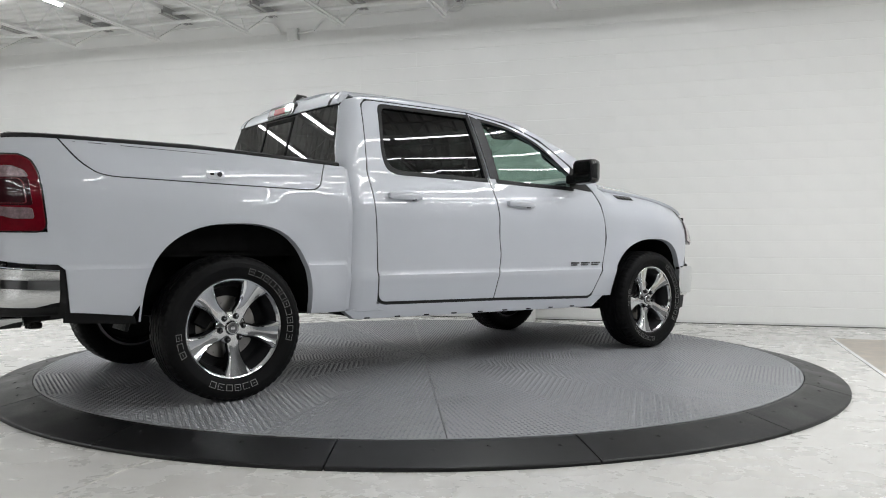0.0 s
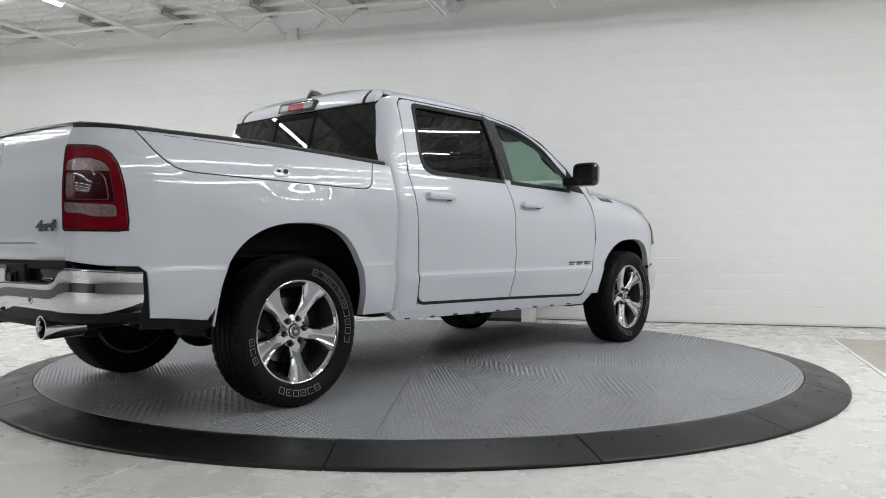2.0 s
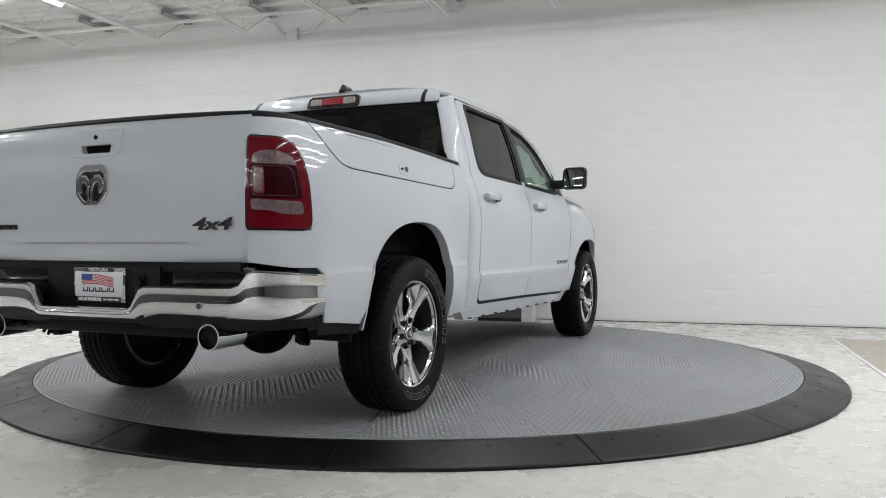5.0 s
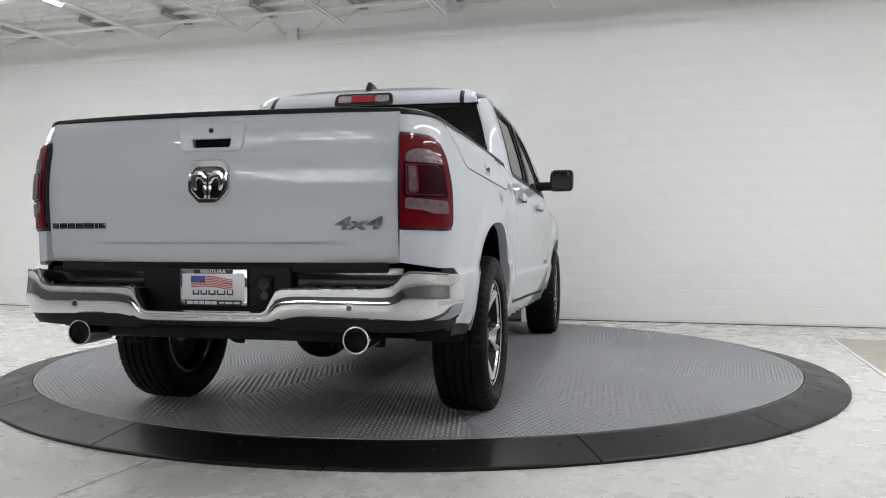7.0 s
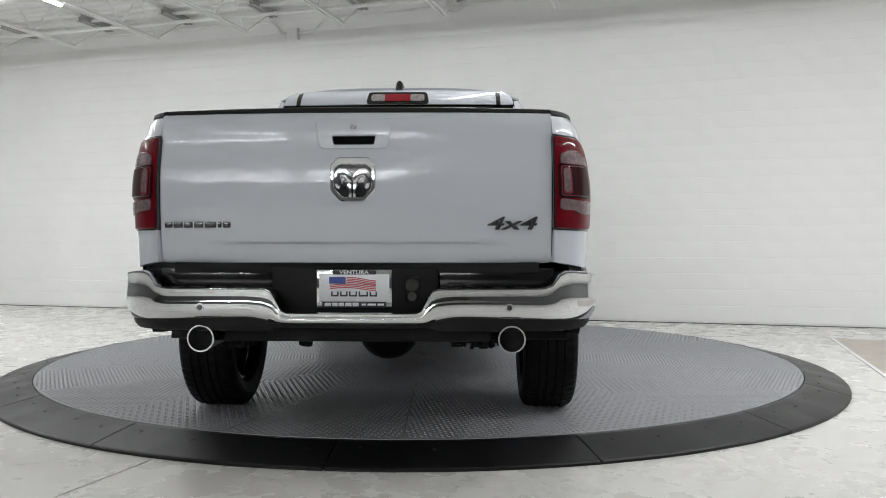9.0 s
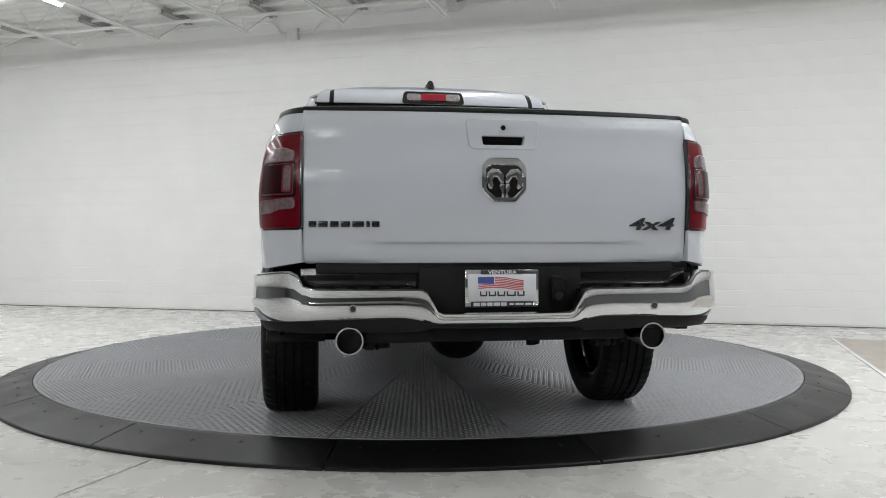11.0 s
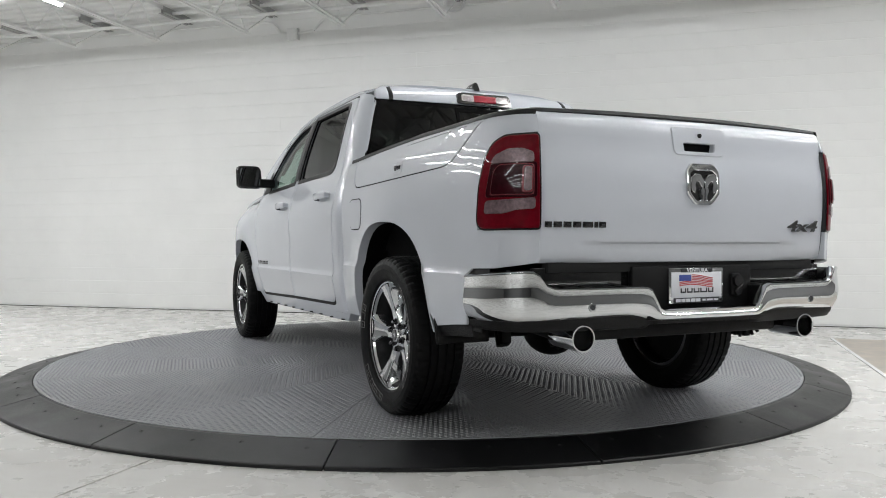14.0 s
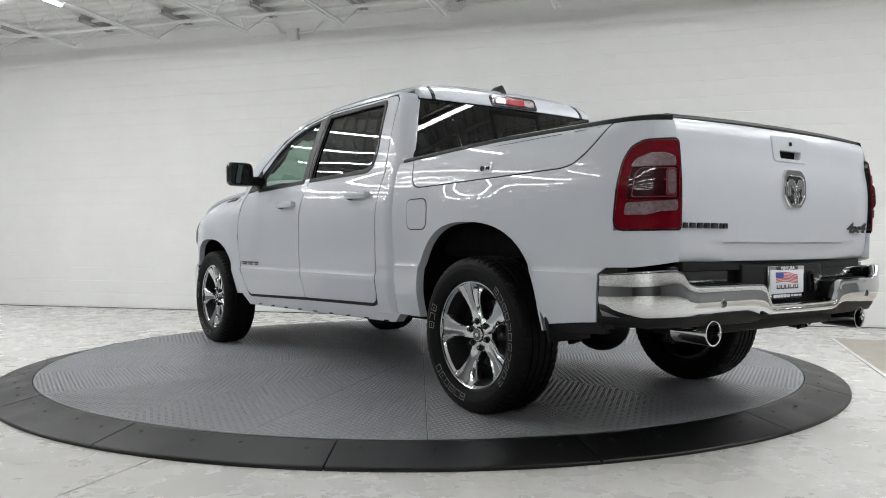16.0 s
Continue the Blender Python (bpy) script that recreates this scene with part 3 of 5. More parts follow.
def build_wall_blocks():
    """Painted blocks in running bond, their joints a shallow groove."""
    wall = bpy.data.objects["wall_north"]
    L, H, g = 0.390, 0.1885, 0.0022

    def block(x0, x1, z0, z1, verts, faces):
        o = len(verts)
        y0, y1, b, c = WALL_Y + 0.02, WALL_Y, 0.0030, 0.0
        verts += [(x0, y0, z0), (x1, y0, z0), (x1, y0, z1), (x0, y0, z1), (x0, y1 + b, z0), (x1, y1 + b, z0), (x1, y1 + b, z1), (x0, y1 + b, z1),
                  (x0 + c, y1, z0 + b), (x1 - c, y1, z0 + b), (x1 - c, y1, z1 - b), (x0 + c, y1, z1 - b)]
        for p in (0, 4):
            for i in range(4):
                faces.append((o + p + i, o + p + (i + 1) % 4, o + p + 4 + (i + 1) % 4, o + p + 4 + i))
        faces.append((o + 8, o + 9, o + 10, o + 11))
    v1, f1 = [], []
    block(0.0001 - L / 2, L / 2 - 0.0001, g / 2, H - g / 2, v1, f1)
    me = bpy.data.meshes.new("block")
    me.from_pydata(v1, [], f1)
    me.materials.append(CMU)
    vr, fr = [], []
    rows = int((DECK_Z - FLOOR_Z) / H) + 1
    made = 0
    seam = -2.071
    for r in range(rows):
        z = FLOOR_Z + 0.024 + r * H
        top = min(z + H, DECK_Z + 0.06)
        for side in (-1, 1):
            # the bond starts anew on both sides of the upright control joint
            off = L if r % 2 else L / 2
            x = 0.0
            k = 0
            lim = seam - X0 if side < 0 else X1 - seam
            while x < lim:
                wdt = off if k == 0 else L
                a, b = seam + side * (x + (0.003 if k == 0 else 0)), seam + side * min(x + wdt, lim)
                a, b = min(a, b), max(a, b)
                whole = abs((b - a) - L) < 1e-6 and top - z > H - 1e-6
                if whole and made < 300 and 1.2 < (a + b) / 2 < 6.0 and 0 < r < 20:
                    ob = new("block", me)
                    ob.parent = wall
                    ob.matrix_basis = Matrix.Translation(((a + b) / 2, 0, z))
                    made += 1
                else:
                    block(a + 0.0001, b - 0.0001, z + g / 2, top - g / 2, vr, fr)
                x += wdt
                k += 1
    tagged(add_mesh("more_blocks", vr, fr, CMU, wall), kind="stuff")

# ---------------------------------------------------------------- the pickup truck
# its own plan: x to its right, y forward from the rear axle, z up from the plate
WB, HUB_Z, TYRE_R = 3.672, 0.402, 0.405
HALF_W = 0.985
SHIFT = Matrix.Translation((-AXIS[0], -AXIS[1], 0))

INSET_CAB = curve_fit([(0.38, 0.075), (0.46, 0.052), (0.54, 0.036), (0.62, 0.020), (0.655, 0.012), (0.672, 0.011), (0.690, 0.021), (0.80, 0.013), (0.95, 0.003), (1.05, 0.0),
                       (1.15, 0.012), (1.24, 0.035), (1.31, 0.058), (1.40, 0.074), (1.50, 0.097), (1.60, 0.124), (1.70, 0.156), (1.76, 0.178), (1.80, 0.196), (1.86, 0.235)])
INSET_BED = curve_fit([(0.40, 0.055), (0.52, 0.030), (0.62, 0.016), (0.725, 0.006), (0.745, 0.005), (0.760, 0.014), (0.85, 0.010), (0.98, 0.003), (1.08, 0.0),
                       (1.18, 0.010), (1.27, 0.028), (1.34, 0.055), (1.38, 0.080), (1.405, 0.120)])
ROOF_EDGE = curve_fit([(0.70, 1.750), (0.80, 1.790), (0.92, 1.817), (1.23, 1.829), (1.72, 1.815), (2.10, 1.775), (2.30, 1.735), (2.62, 1.618), (2.90, 1.495), (3.14, 1.365), (3.3, 1.29)])
FENDER_TOP = curve_fit([(2.9, 1.33), (3.10, 1.305), (3.50, 1.272), (3.80, 1.235), (4.10, 1.176), (4.22, 1.138), (4.32, 1.085)])
CORNER = -0.78


def plan(s):
    """The body's outline seen from above: place and outward normal at s, which is y along the side and runs on round the rear corner."""
    if s >= CORNER:
        x = HALF_W - (0.075 * ((s - 3.7) / 0.55) ** 2.2 if s > 3.7 else 0)
        return Vector((x, s)), Vector((1, 0))
    t = min((CORNER - s) / 0.47, 1.15)
    p0, p1, p2 = Vector((HALF_W, CORNER)), Vector((HALF_W - 0.005, -1.135)), Vector((0.799, -1.192))
    p = p0 * (1 - t) ** 2 + p1 * 2 * t * (1 - t) + p2 * t * t
    d = (p1 - p0) * (1 - t) + (p2 - p1) * t
    return p, Vector((-d.y, d.x)).normalized() * (1 if d.x * 0 - d.y > 0 else -1)


def s_at(y):
    """The s at which the corner has reached y."""
    s = CORNER
    while plan(s)[0].y > y and s > CORNER - 0.47:
        s -= 0.002
    return s


S_GATE = CORNER - 0.47


def flare(s, z, yc):
    r = math.hypot((s - yc) * 1.16, z - HUB_Z)
    k = max(0.0, 1 - abs(r - 0.565) / 0.24)
    return 0.018 * k * k * (3 - 2 * k) * min(1.0, max(0.0, (z - 0.42) / 0.15))


def skin(s, z, out=0.0, cab=False):
    """A point of the right side of the body."""
    p, n = plan(s)
    if s < 0.695 and not cab:
        d = INSET_BED(z)
        if s < CORNER:
            d *= 1 - 0.45 * min(1, (CORNER - s) / 0.47)
    else:
        d = INSET_CAB(z)
    if cab:
        edge = 0.690 if z < 1.36 else 0.672 + 0.24 * (z - 1.36)
        if s < edge + 0.10:
            d += 0.062 * min((edge + 0.10 - s) / 0.10, 1.2) ** 2
    if s > 3.0:
        k = max(0.0, (z - (FENDER_TOP(s) - 0.20)) / 0.20)
        d += 0.095 * k * k * min(1, (s - 3.0) / 0.2)
    f = flare(s, z, 0.0) if s < 1.2 else flare(s, z, WB)
    q = p + n * (f - d + out)
    return Vector((q.x, q.y, z))


def on_side(sgn, more=0.0, cab=False):
    def m(a, b, out):
        v = skin(a, b, out + more, cab)
        return Vector((sgn * v.x, v.y, v.z))
    return m


def side_part(name, outline, sgn, material, parent, label="", cell=0.05, depth=0.03, holes=(), more=0.0, step=0.03, lip=0.0015, cab=False, levels=()):
    bm = sheet(outline, on_side(sgn, more, cab), cell, depth, holes, step, lip, levels)
    if sgn < 0:
        bmesh.ops.reverse_faces(bm, faces=list(bm.faces))
    return part(name, bm, material, parent, label, angle=32)


def seam_part(name, loop, sgn, parent):
    ring_out, ring_in = offset_loop(loop, 0.020), offset_loop(loop, -0.022)
    return side_part(name, ring_out, sgn, DARKGAP, parent, "", cell=0.2, depth=0.001, holes=[ring_in], more=-0.0035, lip=0.0005)


def arch(yc, wide_front, wide_rear, top, foot_front, foot_rear, n=26):
    """Wheel opening from its front foot over the top to its rear foot."""
    out = []
    for i in range(n + 1):
        a = math.pi * i / n
        c, s = math.cos(a), math.sin(a)
        w = wide_front if c > 0 else wide_rear
        foot = foot_front if c > 0 else foot_rear
        y = yc + w * math.copysign(abs(c) ** 0.78, c)
        z = foot + (top - foot) * abs(s) ** 0.80
        out.append((y, z))
    return out


def truck_root():
    return tagged(new("pickup_truck"), "white crew-cab pickup truck with chrome bumpers parked on the turntable", "pickup truck")


def tp(ob):
    """Seats a part of the truck over the turntable's axis."""
    ob.matrix_basis = SHIFT @ ob.matrix_basis
    return ob


def build_bed(root):
    arc = arch(0.0, 0.455, 0.545, 0.992, 0.46, 0.47)
    tail_y = [(-0.984, 0.935), (-0.992, 1.02), (-1.006, 1.13), (-1.024, 1.215), (-1.052, 1.268), (-1.100, 1.293)]
    tail_front = [(s_at(y), z) for y, z in tail_y]
    for sgn in (1, -1):
        edge = [(0.690, 0.46), (0.690, 1.340), (0.560, 1.350)]
        under_lid = rounded([(0.560, 1.350), (0.535, 1.300), (0.500, 1.182), (0.30, 1.1845), (-0.70, 1.205), (-0.795, 1.235), (-0.893, 1.387)], [0, 0.03, 0.07, 0, 0.06, 0.10, 0], 6)
        rear = [(S_GATE, 1.392), (S_GATE, 1.312)] + [(s, z + 0.008) for s, z in reversed(tail_front)][:1] + [(s + 0.009, z + 0.004) for s, z in reversed(tail_front)] + \
               [(tail_front[0][0] + 0.009, 0.926), (S_GATE, 0.926), (S_GATE, 0.800), (s_at(-1.06), 0.775), (s_at(-0.93), 0.772), (s_at(-0.895), 0.745), (s_at(-0.872), 0.535), (-0.580, 0.505)]
        pts = edge + under_lid[1:] + rear + arc[::-1][1:-1]
        pts.append((0.455, 0.46))
        pts = pts[::-1]
        label = "white rear quarter panel"
        crease = (0.715, 0.728, 0.745, 0.760, 0.775)
        bed = tp(side_part("bedside_panel", pts, sgn, PAINT, root, label, cell=0.04, depth=0.045, levels=crease))
        # storage lid in the bed's side, with its lock
        lid = rounded([(0.552, 1.352), (0.527, 1.300), (0.493, 1.189), (0.30, 1.1915), (-0.697, 1.212), (-0.788, 1.240), (-0.884, 1.389), (-0.2, 1.385)], [0, 0.03, 0.07, 0, 0.06, 0.10, 0, 0], 6)[::-1]
        lidob = tp(side_part("storage_lid", offset_loop(lid, -0.0015), sgn, PAINT, root, "white lid of the bed's side storage box"))
        plate = rounded([(-0.19, 1.222), (-0.09, 1.222), (-0.09, 1.278), (-0.19, 1.278)], 0.018, 4)
        lock = side_part("lock_plate", plate, sgn, PAINT, lidob, "white oval lock plate", cell=0.03, depth=0.003, more=0.003, step=0.012, lip=0.0015)
        bm = bmesh.new()
        c = skin(-0.118, 1.25)
        rod(bm, (sgn * c.x, c.y, c.z), (sgn * (c.x + 0.009), c.y, c.z), 0.014, 16)
        part("lock_cylinder", bm, DARKCHROME, lidob)
        bm = bmesh.new()
        c = skin(-0.160, 1.25)
        box(bm, sgn * c.x, sgn * (c.x + 0.006), c.y - 0.011, c.y + 0.011, c.z - 0.007, c.z + 0.007, 0.003)
        part("lock_button", bm, TRIM, lidob)
        # black cap along the rail
        bm = bmesh.new()
        ss = list(np.linspace(0.655, CORNER, 30)) + list(np.linspace(CORNER, S_GATE + 0.005, 14))[1:]

        def cap(s, k):
            z = 1.352 + 0.044 * min(1, (0.66 - s) / 0.9)
            base = skin(s, min(z, 1.392))
            nrm = plan(s)[1]
            prof = [(0.004, -0.014), (0.007, -0.004), (0.003, 0.010), (-0.012, 0.016), (-0.085, 0.014), (-0.090, -0.03)]
            o, dz = prof[k]
            return (sgn * (base.x + nrm.x * o), base.y + nrm.y * o, z + dz)
        grid(bm, cap, ss, range(6))
        tp(part("rail_cap", bm, TRIM, root, "black plastic cap along the bed rail"))
        # tail light
        tl = [(S_GATE + 0.004, 0.937)] + [(s, z) for s, z in tail_front] + [(S_GATE + 0.004, 1.297)]
        tl = rounded(tl[::-1], [0.01] + [0.02] * 5 + [0.035, 0.01], 3)
        lens = tp(side_part("tail_light", tl, sgn, REDLENS, root, "red tail light with dark and clear fields", cell=0.035, depth=0.03, more=0.010, step=0.02, lip=0.006))
        rims = sorted((offset_loop(tl, 0.010), offset_loop(tl, -0.010)), key=lambda q: max(p[0] for p in q))
        side_part("lens_edge", rims[1], sgn, GLOSSBLACK, lens, "black edge of the lens", cell=0.06, depth=0.02, more=0.006, step=0.02)
        w = lambda f, z: S_GATE + 0.004 + (s_at(np.interp(z, [p[1] for p in tail_y], [p[0] for p in tail_y])) - S_GATE) * f
        fields = [("upper_reflector", [(w(0.09, 1.19), 1.192), (w(0.86, 1.19), 1.190), (w(0.80, 1.22), 1.222), (w(0.58, 1.24), 1.243), (w(0.30, 1.24), 1.243), (w(0.10, 1.23), 1.228)], TAILCLEAR, "clear reflector strip", 0.015),
                  ("panel_surround", [(w(0.04, 1.05), 1.056), (w(0.86, 1.05), 1.056), (w(0.84, 1.18), 1.188), (w(0.04, 1.18), 1.190)], DARKRED, "dark red band round the inner lens", 0.013),
                  ("panel_outline", [(w(0.09, 1.06), 1.064), (w(0.78, 1.06), 1.064), (w(0.76, 1.15), 1.160), (w(0.70, 1.18), 1.182), (w(0.09, 1.18), 1.182)], LENSLINE, "thin pink outline", 0.0155),
                  ("inner_lens", [(w(0.105, 1.06), 1.067), (w(0.765, 1.06), 1.067), (w(0.745, 1.15), 1.158), (w(0.69, 1.18), 1.179), (w(0.105, 1.18), 1.179)], DARKRED, "dark red inner lens", 0.019),
                  ("signal_surround", [(w(0.115, 1.07), 1.072), (w(0.275, 1.07), 1.072), (w(0.275, 1.17), 1.175), (w(0.115, 1.17), 1.175)], LENSLINE, "thin pink outline", 0.0215),
                  ("signal_bar", [(w(0.13, 1.08), 1.080), (w(0.24, 1.08), 1.080), (w(0.24, 1.17), 1.170), (w(0.13, 1.17), 1.170)], TAILCLEAR, "pale signal bar", 0.0235),
                  ("lower_reflector", [(w(0.07, 1.01), 1.010), (w(0.35, 1.01), 1.006), (w(0.55, 0.99), 0.992), (w(0.86, 0.99), 0.992), (w(0.85, 1.04), 1.040), (w(0.45, 1.04), 1.044), (w(0.07, 1.05), 1.050)], TAILCLEAR, "clear reflector strip", 0.016)]
        for nm, poly, mt, lab, up in fields:
            side_part(nm, rounded(poly[::-1] if (poly[1][0] - poly[0][0]) * (poly[2][1] - poly[1][1]) < 0 else poly, 0.012, 3), sgn, mt, lens, lab, cell=0.03, depth=0.008, more=up, step=0.015, lip=0.002)
        # wheel-arch lip and liner
        for yc, wf, wr, top, ff, fr in ((0.0, 0.455, 0.545, 0.992, 0.46, 0.47), (WB, 0.42, 0.52, 0.918, 0.46, 0.46)):
            bm = bmesh.new()
            pts = arch(yc, wf, wr, top, ff, fr, 34)

            def tub(p, k):
                s, z = p
                b = skin(s, max(z, 0.47))
                f = [0.976, 0.980, 1.04, 1.07][k]
                x = [b.x - 0.044, b.x - 0.055, b.x - 0.10, 0.62][k]
                return (sgn * x, yc + (s - yc) * f, HUB_Z + (z - HUB_Z) * f)
            rows = grid(bm, tub, pts, range(4))
            bm.faces.new([r[3] for r in rows])
            tp(part("wheel_liner", bm, LINER, root, "black wheel-arch liner"))
            bm = bmesh.new()

            def lip(p, k):
                s, z = p
                b = skin(s, max(z, 0.47))
                o = [0.002, 0.002, -0.045][k]
                f = [1.006, 0.986, 0.978][k]
                return (sgn * (b.x + o), yc + (s - yc) * f, HUB_Z + (z - HUB_Z) * f)
            grid(bm, lip, pts, range(3))
            tp(part("arch_lip", bm, PAINT, root, "white turned-in wheel-arch flange"))
        # mud flap behind the rear wheel
        bm = bmesh.new()
        box(bm, min(sgn * 0.70, sgn * 0.965), max(sgn * 0.70, sgn * 0.925), -0.575, -0.555, 0.415, 0.56, 0.006, Matrix.Translation((0, -0.56, 0.56)) @ Matrix.Rotation(-0.25, 4, "X") @ Matrix.Translation((0, 0.56, -0.56)))
        tp(part("mud_flap", bm, PLASTIC, root, "black rubber mud flap"))
        val = [(s_at(-0.90), 0.484), (-0.555, 0.458), (-0.570, 0.508), (s_at(-0.90), 0.538)]
        tp(side_part("bed_valance", val, sgn, PLASTIC, root, "black plastic strip under the quarter panel", depth=0.05, more=-0.008))
        # dark seams behind the panel gaps
        ccw = lid
        seam_part("lid_seam", ccw, sgn, lidob)
        gap = [(0.66, 0.47), (0.73, 0.47), (0.73, 1.33), (0.66, 1.335)]
        tp(side_part("cab_gap", gap, sgn, PAINT, root, "white inner panel between cab and bed", depth=0.002, more=-0.022))
    # bed floor, inner walls and head wall
    bm = bmesh.new()
    box(bm, -0.80, 0.80, -1.14, 0.64, 0.80, 0.83)
    box(bm, -0.82, -0.78, -1.14, 0.64, 0.83, 1.345)
    box(bm, 0.78, 0.82, -1.14, 0.64, 0.83, 1.345)
    box(bm, -0.82, 0.82, 0.62, 0.66, 0.70, 1.335)
    tp(part("bed_liner", bm, LINER, root, "black lined cargo bed", smooth=False))


GATE_TOP = [(0.95, -1.214), (1.05, -1.221), (1.12, -1.221), (1.20, -1.213), (1.27, -1.201), (1.30, -1.1995), (1.345, -1.197), (1.385, -1.185), (1.402, -1.165)]
GATE = curve_fit([(0.79, -1.172), (0.81, -1.186), (0.845, -1.190), (0.868, -1.192), (0.878, -1.206)] + GATE_TOP)
GATE_FLAT = curve_fit([(0.79, -1.172), (0.81, -1.196), (0.845, -1.204), (0.878, -1.208)] + GATE_TOP)


def gate_y(x, z):
    k = min(1, max(0, (0.62 - abs(x)) / 0.16))
    y = GATE_FLAT(z) * (1 - k) + GATE(z) * k
    return y + 0.038 * (abs(x) / 0.79) ** 2.6


def on_gate(a, b, out):
    return Vector((a, gate_y(a, b) - out, b))


def gate_part(name, outline, material, parent, label="", more=0.0, **kw):
    return part(name, sheet(outline, lambda a, b, o: on_gate(a, b, o + more), **kw), material, parent, label, angle=32)


def build_tailgate(root):
    out = rounded([(-0.786, 0.797), (0.786, 0.797), (0.786, 1.400), (-0.786, 1.400)], 0.015, 3)
    hole = rounded([(-0.084, 1.262), (0.084, 1.262), (0.092, 1.305), (-0.092, 1.305)], 0.010, 3)
    gate = tp(gate_part("tailgate", out, PAINT, root, "white tailgate with pressed lower crease", cell=0.035, depth=0.05, holes=[hole], step=0.025, levels=(0.845, 0.862, 0.870, 0.880, 0.892)))
    bez = rounded([(-0.135, 1.252), (0.135, 1.252), (0.150, 1.368), (-0.150, 1.368)], 0.022, 5)
    gate_part("handle_bezel", bez, PAINT, gate, "white latch surround", more=0.005, cell=0.03, depth=0.006, holes=[hole], step=0.015, lip=0.004)
    bm = bmesh.new()
    box(bm, -0.10, 0.10, -1.175, -1.145, 1.250, 1.315)
    part("latch_recess", bm, LINER, gate, "black recess behind the latch")
    bm = bmesh.new()
    rod(bm, (0.0, gate_y(0, 1.335) + 0.002, 1.335), (0.0, gate_y(0, 1.335) - 0.010, 1.335), 0.010, 16)
    part("camera_lens", bm, GLOSSBLACK, gate)
    # top cap
    bm = bmesh.new()
    xs = np.linspace(-0.79, 0.79, 40)
    prof = [(0.002, -0.014), (-0.002, -0.004), (0.004, 0.009), (0.02, 0.014), (0.075, 0.012), (0.08, -0.03)]
    grid(bm, lambda x, k: (x, gate_y(x, 1.398) + prof[k][0], 1.402 + 0.008 * (1 - (x / 0.79) ** 2) + prof[k][1]), xs, range(6))
    part("top_cap", bm, TRIM, gate, "black plastic cap on the tailgate")
    # dark seams beside the tailgate
    for k in (-1, 1):
        bm = bmesh.new()
        grid(bm, lambda z, i: (k * (0.780 + 0.032 * i), gate_y(0.786, z) + 0.005 - 0.003 * i, z), np.linspace(0.80, 1.300, 24), range(2))
        solid(bm, 0.003)
        part("gate_seam", bm, DARKGAP, gate)
    # shield badge: chrome frame, dark field, abstract bright horns
    sh = rounded([(-0.046, 1.043), (0.046, 1.043), (0.086, 1.085), (0.086, 1.180), (0.060, 1.210), (-0.060, 1.210), (-0.086, 1.180), (-0.086, 1.085)], 0.010, 3)
    hl = rounded([(-0.041, 1.053), (0.041, 1.053), (0.076, 1.090), (0.076, 1.170), (0.052, 1.188), (-0.052, 1.188), (-0.076, 1.170), (-0.076, 1.090)], 0.008, 3)
    gate_part("badge_frame", sh, CHROME, gate, "chrome eight-sided badge frame", more=0.014, cell=0.03, depth=0.016, holes=[hl], step=0.010, lip=0.004)
    return gate


def build_badge_and_letters(gate):
    inner = [(-0.043, 1.050), (0.043, 1.050), (0.079, 1.088), (0.079, 1.172), (0.054, 1.191), (-0.054, 1.191), (-0.079, 1.172), (-0.079, 1.088)]
    gate_part("badge_field", inner, GLOSSBLACK, gate, "black field of the badge", more=0.006, cell=0.03, depth=0.004, step=0.012, lip=0.001)
    m = Matrix(((1, 0, 0, 0), (0, 0, -1, 0), (0, 1, 0, 0), (0, 0, 0, 1)))

    def face(x, z, up):
        return Matrix.Translation((x, gate_y(x, z) - up, z)) @ m
    horn = [(0.003, 0.026), (0.024, 0.050), (0.054, 0.052), (0.070, 0.036), (0.073, 0.006), (0.066, -0.026), (0.052, -0.032), (0.045, -0.014), (0.050, 0.004), (0.043, 0.018), (0.030, 0.016), (0.018, -0.004), (0.003, -0.008)]
    nose = [(0.002, -0.010), (0.017, -0.006), (0.023, -0.022), (0.013, -0.044), (0.015, -0.062), (0.002, -0.064)]
    for s in (-1, 1):
        for nm, line, depth, mt in (("badge_relief", horn, 0.010, CHROME), ("badge_crest", nose, 0.013, POLISHED)):
            bm = bmesh.new()
            pts = [(s * x, y) for x, y in line]
            prism(bm, pts[::-1] if s > 0 else pts, face(0, 1.118, 0.006), depth)
            fix_normals(bm)
            top = [e for e in bm.edges if all(abs(v.co.y - min(u.co.y for u in bm.verts)) < 1e-5 for v in e.verts)]
            bmesh.ops.bevel(bm, geom=top, offset=0.0045, segments=2, affect="EDGES", profile=0.6)
            part(nm, bm, mt, gate, angle=50)
    # raised name mark, as plain dark-edged bars
    widths = [0.030, 0.036, 0.034, 0.036, 0.046, 0.014, 0.030]
    x = -0.768
    for w in widths:
        bm = bmesh.new()
        a, b = x, x + w
        box(bm, a, b, gate_y(a, 0.948) - 0.008, gate_y(a, 0.948) + 0.002, 0.936, 0.960, 0.002)
        part("name_mark", bm, GLOSSBLACK, gate, "black bar of the name mark")
        bm = bmesh.new()
        if w > 0.02:
            box(bm, a + 0.008, b - 0.008, gate_y(a, 0.948) - 0.0095, gate_y(a, 0.948) - 0.007, 0.944, 0.952)
            part("name_mark_inset", bm, DARKCHROME, gate)
        else:
            bm.free()
        x += w + 0.008
    words("4x4", 0.070, SATIN, face(0.632, 0.950, 0.006) @ Matrix(((1, 0.45, 0, 0), (0, 1, 0, 0), (0, 0, 1, 0), (0, 0, 0, 1))), gate, "drive_lettering", 0.004, 1.85)


